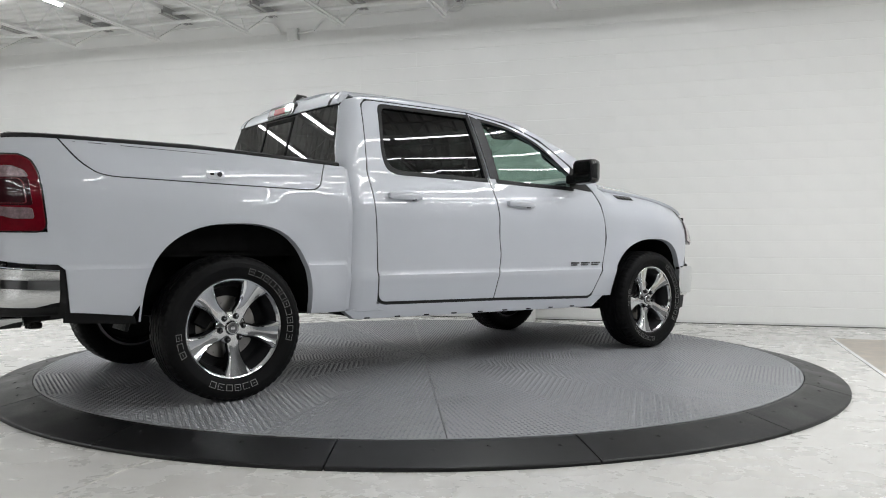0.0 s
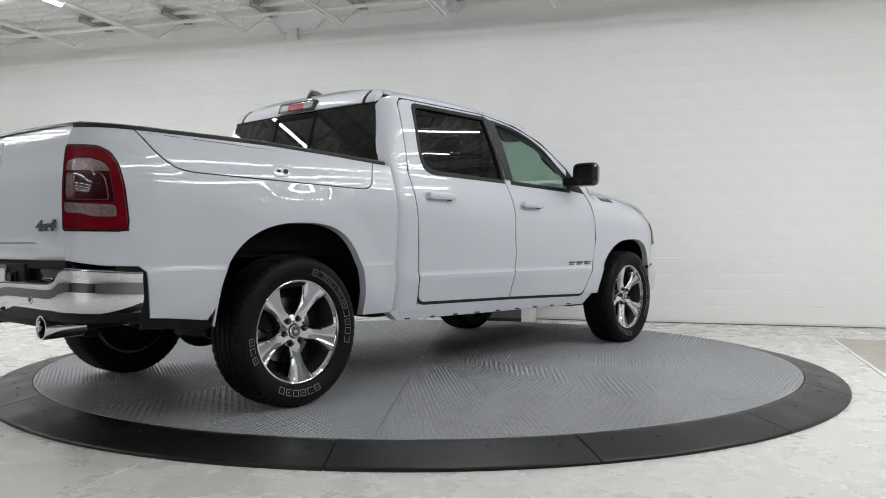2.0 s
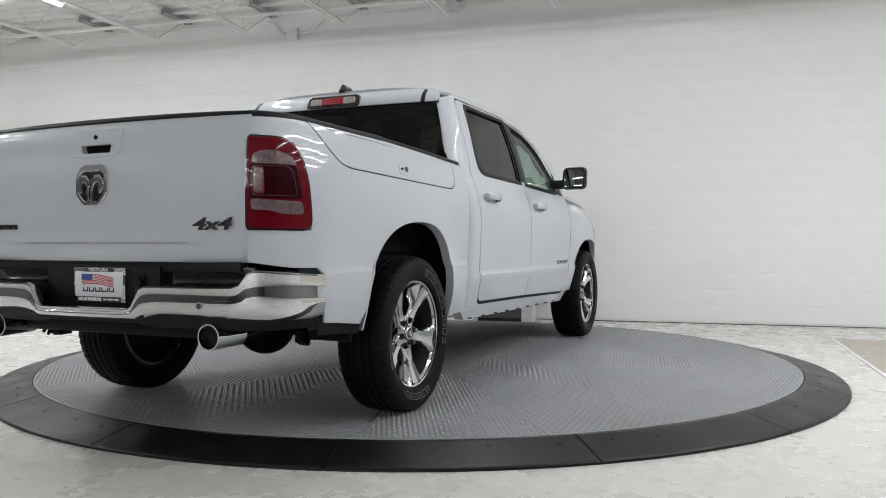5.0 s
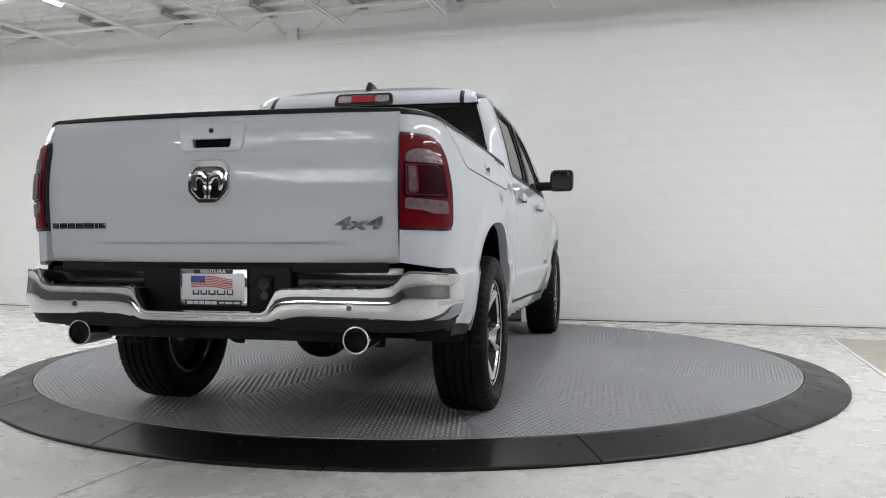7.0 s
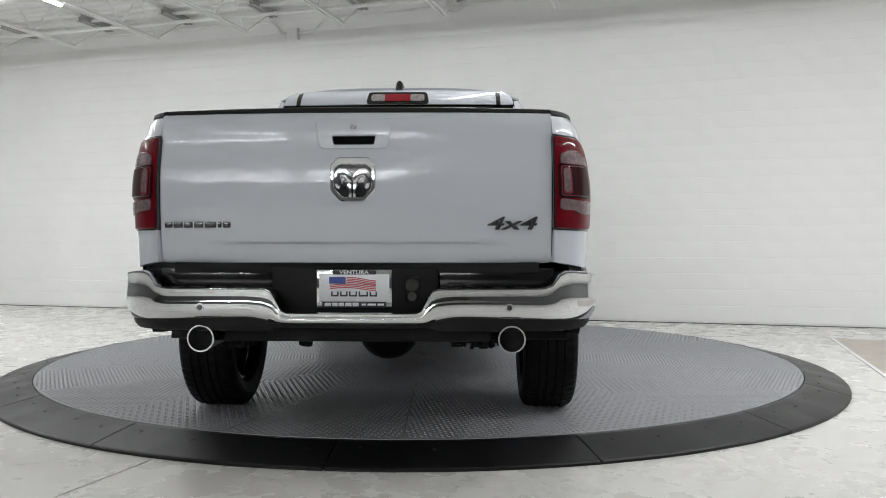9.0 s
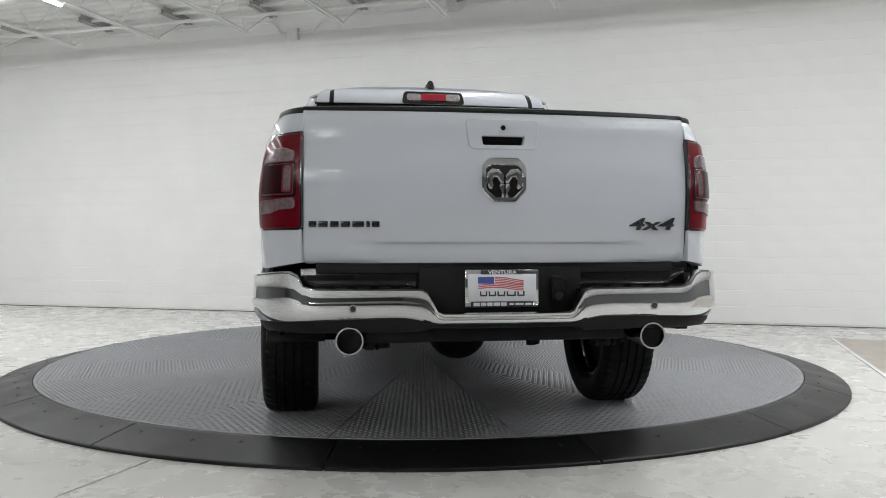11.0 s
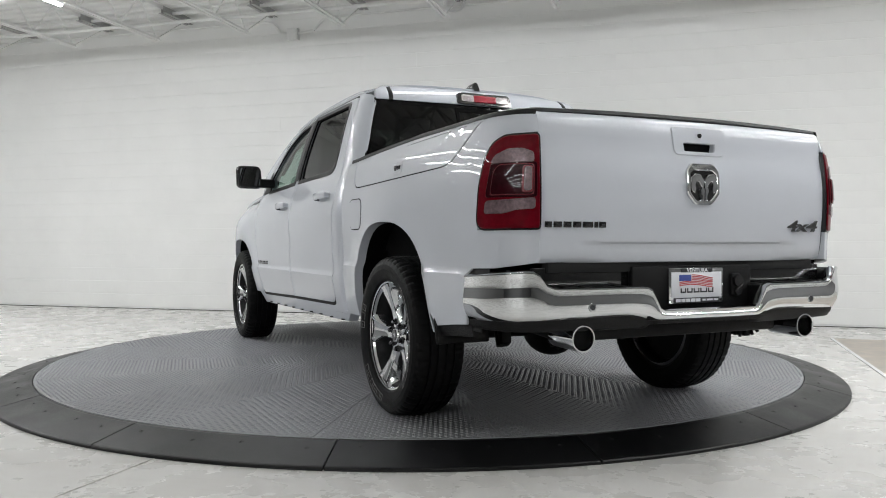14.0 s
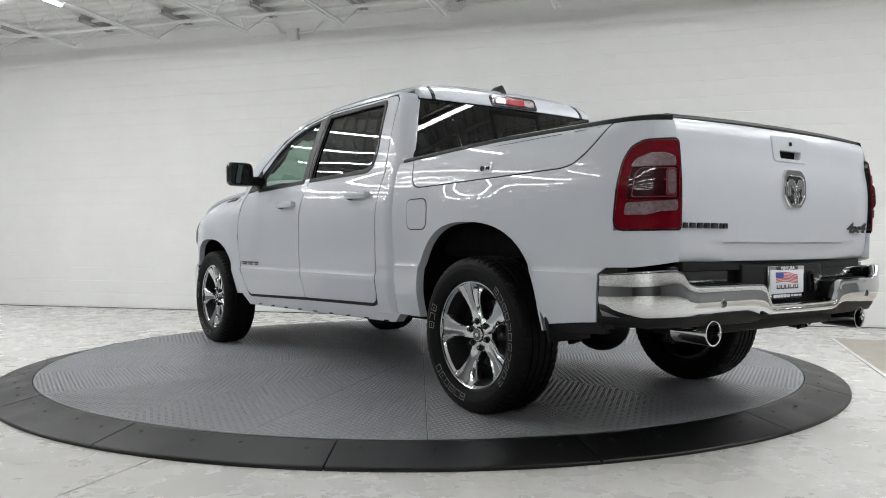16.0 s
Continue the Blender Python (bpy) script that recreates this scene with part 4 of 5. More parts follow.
def bumper_plan(u):
    """Rear bumper's outline from the left tip (u=-1) round to the right tip (u=1): place and outward normal."""
    a = abs(u)
    if a < 0.72:
        x = a / 0.72 * 0.76
        p, d = Vector((x, -1.292 + 0.050 * (x / 0.76) ** 2.2)), Vector((1, 0.132 * (x / 0.76) ** 1.2))
    else:
        t = (a - 0.72) / 0.28
        p0, p1, p2 = Vector((0.76, -1.242)), Vector((0.995, -1.205)), Vector((1.000, -0.930))
        p = p0 * (1 - t) ** 2 + p1 * 2 * t * (1 - t) + p2 * t * t
        d = (p1 - p0) * (1 - t) + (p2 - p1) * t
    n = Vector((d.y, -d.x)).normalized()
    if u < 0:
        p.x, n.x = -p.x, -n.x
    return p, n


BUMP_TOP = curve_fit([(0, 0.602), (0.255, 0.603), (0.28, 0.618), (0.305, 0.672), (0.33, 0.698), (0.74, 0.700), (0.785, 0.708), (0.815, 0.750), (0.84, 0.765), (1.1, 0.765)])
BUMP_LOW = curve_fit([(0, 0.552), (0.30, 0.553), (0.36, 0.566), (0.42, 0.574), (0.80, 0.564), (1.1, 0.552)])


def build_rear_bumper(root):
    us = np.concatenate([np.linspace(-1, -0.72, 16), np.linspace(-0.72, 0.72, 73)[1:-1], np.linspace(0.72, 1, 16)])

    def fn(u, k):
        p, n = bumper_plan(u)
        x = abs(p.x)
        zt, zb = BUMP_TOP(x) + (0.0 if abs(u) < 0.8 else -0.02 * (abs(u) - 0.8) / 0.2), BUMP_LOW(x)
        h = zt - zb
        prof = [(-0.05, zt - 0.012), (-0.038, zt), (-0.016, zt + 0.001), (-0.005, zt - 0.003), (-0.004, zt - 0.011), (-0.0075, zt - min(0.022, h * 0.30)),
                (-0.0015, zb + 0.58 * h), (0.0005, zb + 0.42 * h), (-0.007, zb + 0.22 * h), (-0.026, zb + 0.05 * h), (-0.06, zb)]
        o, z = prof[k]
        return (p.x + n.x * o, p.y + n.y * o, z)
    bm = bmesh.new()
    grid(bm, fn, us, range(11))
    bumper = tp(part("rear_bumper", bm, CHROME, root, "chrome rear bumper with a dropped middle", angle=60))
    # lower valance
    bm = bmesh.new()

    def low(u, k):
        p, n = bumper_plan(u)
        zb = BUMP_LOW(abs(p.x))
        o, z = [(-0.030, zb + 0.012), (-0.034, zb - 0.01), (-0.05, 0.528), (-0.09, 0.520)][k]
        if abs(p.x) < 0.30:
            z = min(z, zb + 0.012)
            z = [zb + 0.01, zb - 0.01, 0.540, 0.535][k]
        return (p.x + n.x * o, p.y + n.y * o, z)
    grid(bm, low, us, range(4))
    part("valance", bm, PLASTIC, bumper, "black plastic lower valance")
    # parking sensors over the exhaust tips
    for x in (-0.60, 0.616):
        y = -1.292 + 0.050 * (abs(x) / 0.76) ** 2.2
        bm = bmesh.new()
        rod(bm, (x, y + 0.03, 0.622), (x, y - 0.002, 0.622), 0.020, 20, 0.017)
        sensor = part("parking_sensor", bm, CHROME, bumper)
        bm = bmesh.new()
        rod(bm, (x, y, 0.622), (x, y - 0.0035, 0.622), 0.011, 16)
        part("sensor_face", bm, DARKCHROME, sensor)
    # step pads and the centre recess
    for s in (-1, 1):
        bm = bmesh.new()
        a, b = sorted((s * 0.335, s * 0.80))
        box(bm, a, b, -1.212, -1.10, 0.66, 0.694, 0.004)
        for k in range(5):
            xx = a + 0.05 + k * 0.085
            box(bm, xx, xx + 0.05, -1.20, -1.15, 0.694, 0.698, 0.0015)
        part("step_pad", bm, PLASTIC, bumper, "black ribbed step pad")
        bm = bmesh.new()
        a, b = sorted((s * 0.78, s * 0.935))
        box(bm, a, b, -1.13, -0.93, 0.70, 0.756, 0.01)
        part("corner_pad", bm, PLASTIC, bumper, "black bumper corner top")
        bm = bmesh.new()
        a, b = sorted((s * 0.30, s * 0.80))
        box(bm, a, b, -1.145, -1.12, 0.675, 0.775, 0.004)
        part("rear_filler", bm, GLOSSBLACK, bumper, "black filler under the tailgate")
        # dark sheet that paints the shade in the gap and just above the bumper
        side_part("bumper_gap_shade", [(s_at(-0.965), 0.51), (s_at(-0.85), 0.51), (s_at(-0.86), 0.79), (s_at(-1.03), 0.79), (s_at(-1.03), 0.74), (s_at(-0.97), 0.73)], s, TRIM, bumper, "dark sheet for the shade between bumper and panel", depth=0.004, more=-0.012)
    bm = bmesh.new()
    box(bm, -0.335, 0.335, -1.175, -1.14, 0.575, 0.778, 0.008)
    box(bm, -0.335, -0.315, -1.255, -1.14, 0.60, 0.690, 0.006)
    box(bm, 0.315, 0.335, -1.255, -1.14, 0.60, 0.690, 0.006)
    box(bm, -0.33, 0.33, -1.27, -1.14, 0.560, 0.594, 0.006)
    part("centre_recess", bm, PLASTIC, bumper, "black plastic number-plate recess")
    bm = bmesh.new()
    box(bm, -0.74, 0.74, -1.16, -1.11, 0.755, 0.797, 0.004)
    part("gate_sill", bm, DARKGAP, bumper, "dark gap under the tailgate")
    # trailer socket
    bm = bmesh.new()
    box(bm, 0.205, 0.262, -1.192, -1.17, 0.640, 0.742, 0.012)
    sock = part("trailer_socket", bm, PLASTIC, bumper, "black trailer socket")
    bm = bmesh.new()
    rod(bm, (0.233, -1.190, 0.708), (0.233, -1.205, 0.708), 0.026, 18)
    rod(bm, (0.233, -1.190, 0.662), (0.233, -1.202, 0.662), 0.018, 18)
    part("socket_cap", bm, GLOSSBLACK, bumper)
    # number plate, its frame and print
    bm = bmesh.new()
    box(bm, -0.152, 0.152, -1.190, -1.176, 0.614, 0.768, 0.004)
    plate = tp(part("number_plate", bm, CHROME, root, "dealer plate in a chrome frame with a small flag print"))
    bm = bmesh.new()
    box(bm, -0.141, 0.141, -1.1925, -1.186, 0.640, 0.750, 0.002)
    part("plate_insert", bm, WHITEPLATE, plate, "white plate insert")
    for z0, z1, w in ((0.748, 0.766, 0.088), (0.616, 0.640, 0.128)):
        bm = bmesh.new()
        box(bm, -w, w, -1.1935, -1.1880, z0, z1, 0.003)
        part("frame_band", bm, INK, plate, "black band of the frame")
    m = Matrix(((1, 0, 0, 0), (0, 0, -1, -1.1937), (0, 1, 0, 0), (0, 0, 0, 1)))
    words("VENTURA", 0.021, WHITEPLATE, Matrix.Translation((0, 0, 0.757)) @ m, plate, "place_lettering", 0.0005, 1.25)
    for a, b in ((-0.118, -0.092), (-0.088, -0.066), (-0.062, -0.040), (-0.036, -0.010), (-0.006, 0.018), (0.030, 0.048), (0.054, 0.088), (0.094, 0.120)):
        bm = bmesh.new()
        box(bm, a, b, -1.1942, -1.1930, 0.622 if b < 0.02 else 0.625, 0.636 if b < 0.02 else 0.633)
        part("print_bar", bm, WHITEPLATE, plate)
    for a, b in ((-0.092, -0.062), (-0.056, -0.026), (-0.020, 0.012), (0.018, 0.056), (0.062, 0.092)):
        bm = bmesh.new()
        box(bm, a, b, -1.1940, -1.1930, 0.661, 0.667)
        box(bm, a, a + 0.006, -1.1940, -1.1930, 0.661, 0.681)
        box(bm, b - 0.006, b, -1.1940, -1.1930, 0.667, 0.681)
        part("print_mark", bm, INK, plate)
    for k in range(7):
        bm = bmesh.new()
        z = 0.691 + k * 0.0068
        x0 = -0.098 if k < 3 else -0.030

        def wave(u, v):
            return (u, -1.1932 - 0.0003 * v, z + v * 0.0040 + 0.004 * math.sin((u + 0.09) * 28) - 0.10 * max(0, u - 0.02) * (1 if k > 3 else 0.6))
        grid(bm, wave, np.linspace(x0, 0.088, 14), (0, 1))
        solid(bm, 0.0006)
        part("flag_stripe", bm, FLAGRED, plate)
    bm = bmesh.new()
    box(bm, -0.100, -0.034, -1.1940, -1.1930, 0.712, 0.739)
    part("flag_canton", bm, FLAGBLUE, plate)


def build_cab(root):
    rear_win = rounded([(1.045, 1.335), (1.845, 1.322), (1.762, 1.764), (1.03, 1.764), (0.995, 1.44)], [0.10, 0.0, 0.01, 0.05, 0.1], 6)
    front_win = rounded([(1.965, 1.319), (2.72, 1.297), (2.735, 1.39), (2.40, 1.625), (2.15, 1.715), (1.885, 1.748)], [0.0, 0.02, 0.03, 0.3, 0.2, 0.01], 6)
    rear_door = rounded([(0.935, 0.505), (1.905, 0.489), (1.955, 0.78), (1.925, 0.90), (1.923, 1.12), (1.872, 1.32), (1.775, 1.797), (0.93, 1.797), (0.890, 1.76), (0.862, 1.33), (0.885, 1.15), (0.905, 0.87)],
                        [0.06, 0.005, 0.10, 0.08, 0.2, 0.05, 0.01, 0.06, 0.04, 0.10, 0.1, 0.15], 6)
    front_door = rounded([(1.913, 0.489), (2.93, 0.463), (3.035, 0.66), (3.068, 0.92), (3.01, 1.18), (2.945, 1.275), (2.74, 1.46), (2.44, 1.650), (2.15, 1.747), (1.784, 1.796), (1.880, 1.32), (1.931, 1.12), (1.933, 0.90), (1.963, 0.78)],
                         [0.005, 0.05, 0.15, 0.2, 0.1, 0.03, 0.2, 0.3, 0.2, 0.01, 0.05, 0.2, 0.08, 0.10], 6)
    for sgn in (1, -1):
        # cab shell behind and above the doors
        top = [(y, ROOF_EDGE(y)) for y in np.linspace(3.14, 0.80, 26)]
        shell = [(0.700, 0.45), (0.985, 0.45), (0.92, 0.47), (0.922, 0.52), (0.897, 0.87), (0.877, 1.15), (0.854, 1.33), (0.882, 1.765), (0.925, 1.806), (1.78, 1.806), (2.15, 1.757), (2.445, 1.660), (2.745, 1.470), (2.955, 1.285), (3.02, 1.20), (3.16, 1.30)]
        shell = shell + top[0:] + [(0.765, 1.75), (0.700, 1.50), (0.672, 1.36), (0.700, 1.33)]
        tp(side_part("cab_shell", shell, sgn, PAINT, root, "white cab pillar and roof rail", cell=0.04, depth=0.012, cab=True))
        # sill
        sill = rounded([(0.775, 0.402), (2.98, 0.376), (3.08, 0.458), (2.90, 0.468), (1.905, 0.494), (0.99, 0.511), (0.935, 0.490), (0.695, 0.455)], 0.008, 3)
        sl = tp(side_part("sill", sill, sgn, PAINT, root, "white sill with small slots", depth=0.06, more=-0.004))
        for k in range(9):
            y = 0.86 + 0.235 * k
            bm = bmesh.new()
            c = skin(y, 0.435)
            box(bm, min(sgn * (c.x - 0.015), sgn * (c.x - 0.001)), max(sgn * (c.x - 0.015), sgn * (c.x - 0.001)), y - 0.018, y + 0.018, 0.402 - 0.002 * k, 0.409 - 0.002 * k)
            part("sill_slot", bm, DARKGAP, sl)
        for nm, outline, win, glass, hy in (("rear_door", rear_door, rear_win, DARKGLASS, (0.985, 1.235)), ("front_door", front_door, front_win, SIDEGLASS, (2.005, 2.255))):
            door = tp(side_part(nm, offset_loop(outline, -0.0015), sgn, PAINT, root, "white %s with body-colour handle" % nm.replace("_", " "), cell=0.04, depth=0.05, holes=[win], levels=(0.640, 0.656, 0.672, 0.690, 0.705)))
            pane = side_part("window_glass", win, sgn, glass, door, "dark tinted window" if glass is DARKGLASS else "green-tinted clear window", cell=0.06, depth=0.002, more=-0.012, lip=0.0005)
            pane.visible_shadow = False
            seam_part("door_seam", outline, sgn, door)
            # black surround: outline grown a little
            c = np.mean(np.array(win), axis=0)
            grown = [(p[0] + 0.022 * (p[0] - c[0]) / (abs(p[0] - c[0]) + 0.08), p[1] + 0.022 * (p[1] - c[1]) / (abs(p[1] - c[1]) + 0.04)) for p in win]
            shrunk = [(p[0] - 0.007 * (p[0] - c[0]) / (abs(p[0] - c[0]) + 0.08), p[1] - 0.007 * (p[1] - c[1]) / (abs(p[1] - c[1]) + 0.04)) for p in win]
            side_part("window_seal", grown, sgn, TRIM, door, "black window seal", cell=0.06, depth=0.012, more=0.004, holes=[shrunk], lip=0.002)
            # handle: a bowed bar on two feet over a scooped cup
            y0, y1 = hy
            hz = 1.178 if nm == "rear_door" else 1.158
            bm = bmesh.new()
            hp = [(y0, hz), (y0 + 0.02, hz), (y0 + 0.12, hz), (y1 - 0.03, hz - 0.003), (y1, hz - 0.006)]

            def bar(i, k):
                y, z = hp[i]
                base = skin(y, z).x
                o = [0.026, 0.034, 0.036, 0.034, 0.024][i]
                a = 2 * math.pi * k / 10
                ry = [0.017, 0.023, 0.024, 0.023, 0.016][i]
                return (sgn * (base + o + 0.010 * math.cos(a)), y, z + ry * math.sin(a))
            rows = grid(bm, bar, range(5), list(range(10)) + [0])
            for r in (rows[0][:10], rows[-1][:10]):
                bm.faces.new(r)
            for y in (y0 + 0.018, y1 - 0.022):
                b = skin(y, hz).x
                box(bm, min(sgn * (b - 0.01), sgn * (b + 0.03)), max(sgn * (b - 0.01), sgn * (b + 0.03)), y - 0.016, y + 0.016, hz - 0.018, hz + 0.014, 0.006)
            bmesh.ops.remove_doubles(bm, verts=bm.verts, dist=1e-5)
            part("door_handle", fix_normals(bm), PAINT, door, "white door handle")
            cup = rounded([(y0 + 0.03, hz - 0.036), (y1 - 0.045, hz - 0.034), (y1 - 0.045, hz + 0.026), (y0 + 0.03, hz + 0.026)], 0.02, 4)
            side_part("handle_cup", cup, sgn, PAINT, door, "", cell=0.03, depth=0.002, more=0.0015, step=0.015, lip=0.001)
            bm = bmesh.new()
            b = skin(y1 - 0.05, hz - 0.024).x
            rod(bm, (sgn * (b + 0.004), y1 - 0.055, hz - 0.024), (sgn * (b + 0.034), y1 - 0.055, hz - 0.022), 0.008, 10)
            part("handle_lock", bm, DARKCHROME, door)
            if nm == "rear_door":
                strip = [(1.852, 1.335), (1.870, 1.335), (1.782, 1.785), (1.762, 1.785)]
                side_part("pillar_trim", strip, sgn, GREY, door, "dark grey pillar trim", cell=0.06, depth=0.004, more=0.006, lip=0.001)
            else:
                strip = [(1.885, 1.330), (1.960, 1.330), (1.880, 1.752), (1.792, 1.780)]
                side_part("pillar_trim", strip, sgn, GREY, door, "dark grey pillar trim", cell=0.06, depth=0.004, more=0.006, lip=0.001)
                sail = [(2.70, 1.300), (2.925, 1.280), (2.915, 1.305), (2.735, 1.452), (2.715, 1.40)]
                side_part("mirror_sail", sail, sgn, TRIM, door, "black mirror triangle", cell=0.05, depth=0.006, more=0.007, lip=0.002)
                # side name mark as plain bars
                for a, b in ((2.675, 2.765), (2.785, 2.885), (2.905, 3.005)):
                    for z0, z1 in ((0.703, 0.712), (0.717, 0.729)):
                        bm = bmesh.new()
                        xx = skin((a + b) / 2, 0.715).x
                        box(bm, min(sgn * xx, sgn * (xx + 0.006)), max(sgn * xx, sgn * (xx + 0.006)), a, b - (0.02 if z0 < 0.71 else 0), z0, z1, 0.0015)
                        part("name_mark", bm, DARKCHROME, door, "dark chrome bar of the name mark")
        # mirror
        bm = bmesh.new()
        cx, cy, cz = sgn * 1.118, 2.71, 1.405
        prof = [(-0.075, 0.90), (-0.060, 0.99), (-0.03, 1.0), (0.005, 0.93), (0.030, 0.74), (0.042, 0.40)]
        ring = rounded([(-0.105, -0.090), (0.10, -0.088), (0.105, 0.095), (-0.09, 0.095)], 0.045, 6)
        rows = grid(bm, lambda i, k: (cx + sgn * ring[k % len(ring)][0] * prof[i][1], cy + prof[i][0], cz + ring[k % len(ring)][1] * prof[i][1]), range(6), list(range(len(ring))) + [0])
        bm.faces.new([v for v in rows[-1][:-1]])
        bm.faces.new([v for v in rows[0][:-1]])
        bmesh.ops.remove_doubles(bm, verts=bm.verts, dist=1e-5)
        mir = tp(part("door_mirror", fix_normals(bm), GLOSSBLACK, root, "gloss black door mirror"))
        bm = bmesh.new()
        ring2 = [(x * 0.93, z * 0.92) for x, z in ring]
        mm = Matrix(((1, 0, 0, cx), (0, 0, -1, cy - 0.0752), (0, 1, 0, cz), (0, 0, 0, 1)))
        prism(bm, [(sgn * x, z) for x, z in (ring2 if sgn > 0 else ring2[::-1])], mm, 0.010)
        part("mirror_bezel", bm, TRIM, mir, "black mirror surround")
        bm = bmesh.new()
        mm = Matrix(((1, 0, 0, cx), (0, 0, -1, cy - 0.0856), (0, 1, 0, cz), (0, 0, 0, 1)))
        ring3 = [(x * 0.80, z * 0.78) for x, z in ring]
        prism(bm, [(sgn * x, z) for x, z in (ring3 if sgn > 0 else ring3[::-1])], mm, 0.002)
        part("mirror_pane", bm, MIRROR, mir, "mirror glass")
        bm = bmesh.new()
        box(bm, min(sgn * 0.90, sgn * 1.05), max(sgn * 0.90, sgn * 1.05), cy - 0.03, cy + 0.075, cz - 0.075, cz - 0.005, 0.015)
        part("mirror_arm", bm, PLASTIC, mir, "black mirror arm")
    # fuel flap, left side only
    flap = rounded([(0.350, 0.955), (0.540, 0.955), (0.540, 1.118), (0.350, 1.118)], 0.045, 6)
    fl = tp(side_part("fuel_flap", flap, -1, PAINT, root, "white fuel flap", cell=0.04, depth=0.004, more=0.0035, step=0.015, lip=0.001))
    flapg = rounded([(0.344, 0.949), (0.546, 0.949), (0.546, 1.124), (0.344, 1.124)], 0.05, 6)
    side_part("flap_gap", flapg, -1, DARKGAP, fl, "", cell=0.04, depth=0.001, more=0.0012, step=0.015, lip=0.0005)

    # roof and windscreen: bowed between the two roof rails
    def crown(y, k):
        ze = ROOF_EDGE(y)
        xe = skin(y, ze, 0.0, True).x - 0.003
        h = 0.082 if y < 2.2 else 0.082 - 0.01 * (y - 2.2)
        if y < 1.3:
            h -= 0.03 * (1.3 - y) ** 2
        lead = max(0, y - 1.9) * 0.16
        f = math.sin(k * math.pi / 2)
        return (xe * f, y + lead * (1 - f * f), ze + h * (1 - abs(f) ** (2.8 if y > 1.3 else 2.8 + 2.4 * (1.3 - y))))
    ks = np.linspace(-1, 1, 33)
    bm = bmesh.new()
    grid(bm, crown, np.linspace(0.845, 2.28, 24), ks)
    solid(bm, 0.012)
    tp(part("roof", bm, PAINT, root, "white cab roof"))
    bm = bmesh.new()
    grid(bm, crown, np.linspace(2.286, 3.12, 14), ks)
    ws = tp(part("windscreen", bm, SIDEGLASS, root, "clear windscreen"))
    ws.visible_shadow = False

    # rear of the cab
    def back(x, z, out=0.0):
        return Vector((x, 0.655 + (z - 1.345) * 0.27 - 0.030 * (1 - (x / 0.75) ** 2) - out, z))

    def on_back(a, b, o):
        return back(a, b, o)

    def back_part(nm, outline, material, parent, label="", more=0.0, **kw):
        return part(nm, sheet(outline, lambda a, b, o: on_back(a, b, o + more), **kw), material, parent, label)
    w = lambda z: HALF_W - INSET_CAB(z) - 0.060
    glass = [(-w(1.33), 1.33), (w(1.33), 1.33), (w(1.77), 1.770), (-w(1.77), 1.770)]
    rw = tp(back_part("rear_window", glass, DARKGLASS, root, "dark tinted rear window", cell=0.08, depth=0.002, lip=0.0005))
    rw.visible_shadow = False
    for x in (-0.20, 0.20):
        bar = [(x - 0.011, 1.335), (x + 0.011, 1.335), (x + 0.011, 1.740), (x - 0.011, 1.740)]
        back_part("slider_frame", bar, LINER, rw, "black sliding-pane frame", more=0.004, cell=0.1, depth=0.004)
    back_part("slider_frame", [(-0.20, 1.715), (0.20, 1.715), (0.20, 1.740), (-0.20, 1.740)], LINER, rw, "black sliding-pane frame", more=0.004, cell=0.1, depth=0.004)
    # black border of the glass
    inn = [(-w(1.33) + 0.035, 1.36), (w(1.33) - 0.035, 1.36), (w(1.74) - 0.035, 1.738), (-w(1.74) + 0.035, 1.738)]
    back_part("glass_border", glass, GLOSSBLACK, rw, "black printed edge of the glass", more=-0.004, holes=[inn], cell=0.08, depth=0.002)
    # header above the window, with black end strips and the high brake light
    hdr = [(-0.738, 1.765), (0.738, 1.765), (0.722, 1.826), (0.675, 1.858), (0.40, 1.879), (0, 1.885), (-0.40, 1.879), (-0.675, 1.858), (-0.722, 1.826)]
    def on_header(a, b, o):
        """Rolls over towards the roof."""
        v = back(a, b, o + 0.012)
        return Vector((v.x, v.y + 7.5 * max(0.0, b - 1.770) ** 2, v.z))
    hd = tp(part("roof_header", sheet(hdr, on_header, cell=0.025, depth=0.05), PAINT, root, "white panel over the rear window"))
    for s in (-1, 1):
        st = [(s * 0.634, 1.762), (s * 0.657, 1.762), (s * 0.651, 1.845), (s * 0.628, 1.856)]
        part("end_strip", sheet(st if s > 0 else st[::-1], lambda a, b, o: on_header(a, b, o + 0.004), cell=0.02, depth=0.006), TRIM, hd, "black rubber strip")
    surround = rounded([(-0.200, 1.768), (0.200, 1.768), (0.185, 1.842), (-0.185, 1.842)], 0.02, 4)
    bl = tp(back_part("brake_light", surround, GLOSSBLACK, root, "high red brake light between clear cargo lamps", more=0.020, cell=0.05, depth=0.03, step=0.02))
    for nm, a, b, mt in (("cargo_lens", -0.168, -0.082, CLEARLENS), ("brake_lens", -0.080, 0.080, BRIGHTRED), ("cargo_lens", 0.082, 0.168, CLEARLENS)):
        q = rounded([(a, 1.786), (b, 1.786), (b, 1.826), (a, 1.826)], 0.008 if mt is BRIGHTRED else 0.014, 3)
        back_part(nm, q, mt, bl, "", more=0.027, cell=0.04, depth=0.008, step=0.02)
    low = [(-0.86, 1.02), (0.86, 1.02), (0.86, 1.33), (-0.86, 1.33)]
    tp(back_part("cab_back", low, PAINT, root, "white cab back wall", cell=0.2, depth=0.02))
    # shark-fin antenna
    bm = bmesh.new()
    st = [(0.835, 0.020, 0.050), (0.86, 0.028, 0.062), (0.92, 0.034, 0.060), (0.97, 0.032, 0.040), (1.01, 0.024, 0.018), (1.035, 0.010, 0.004)]

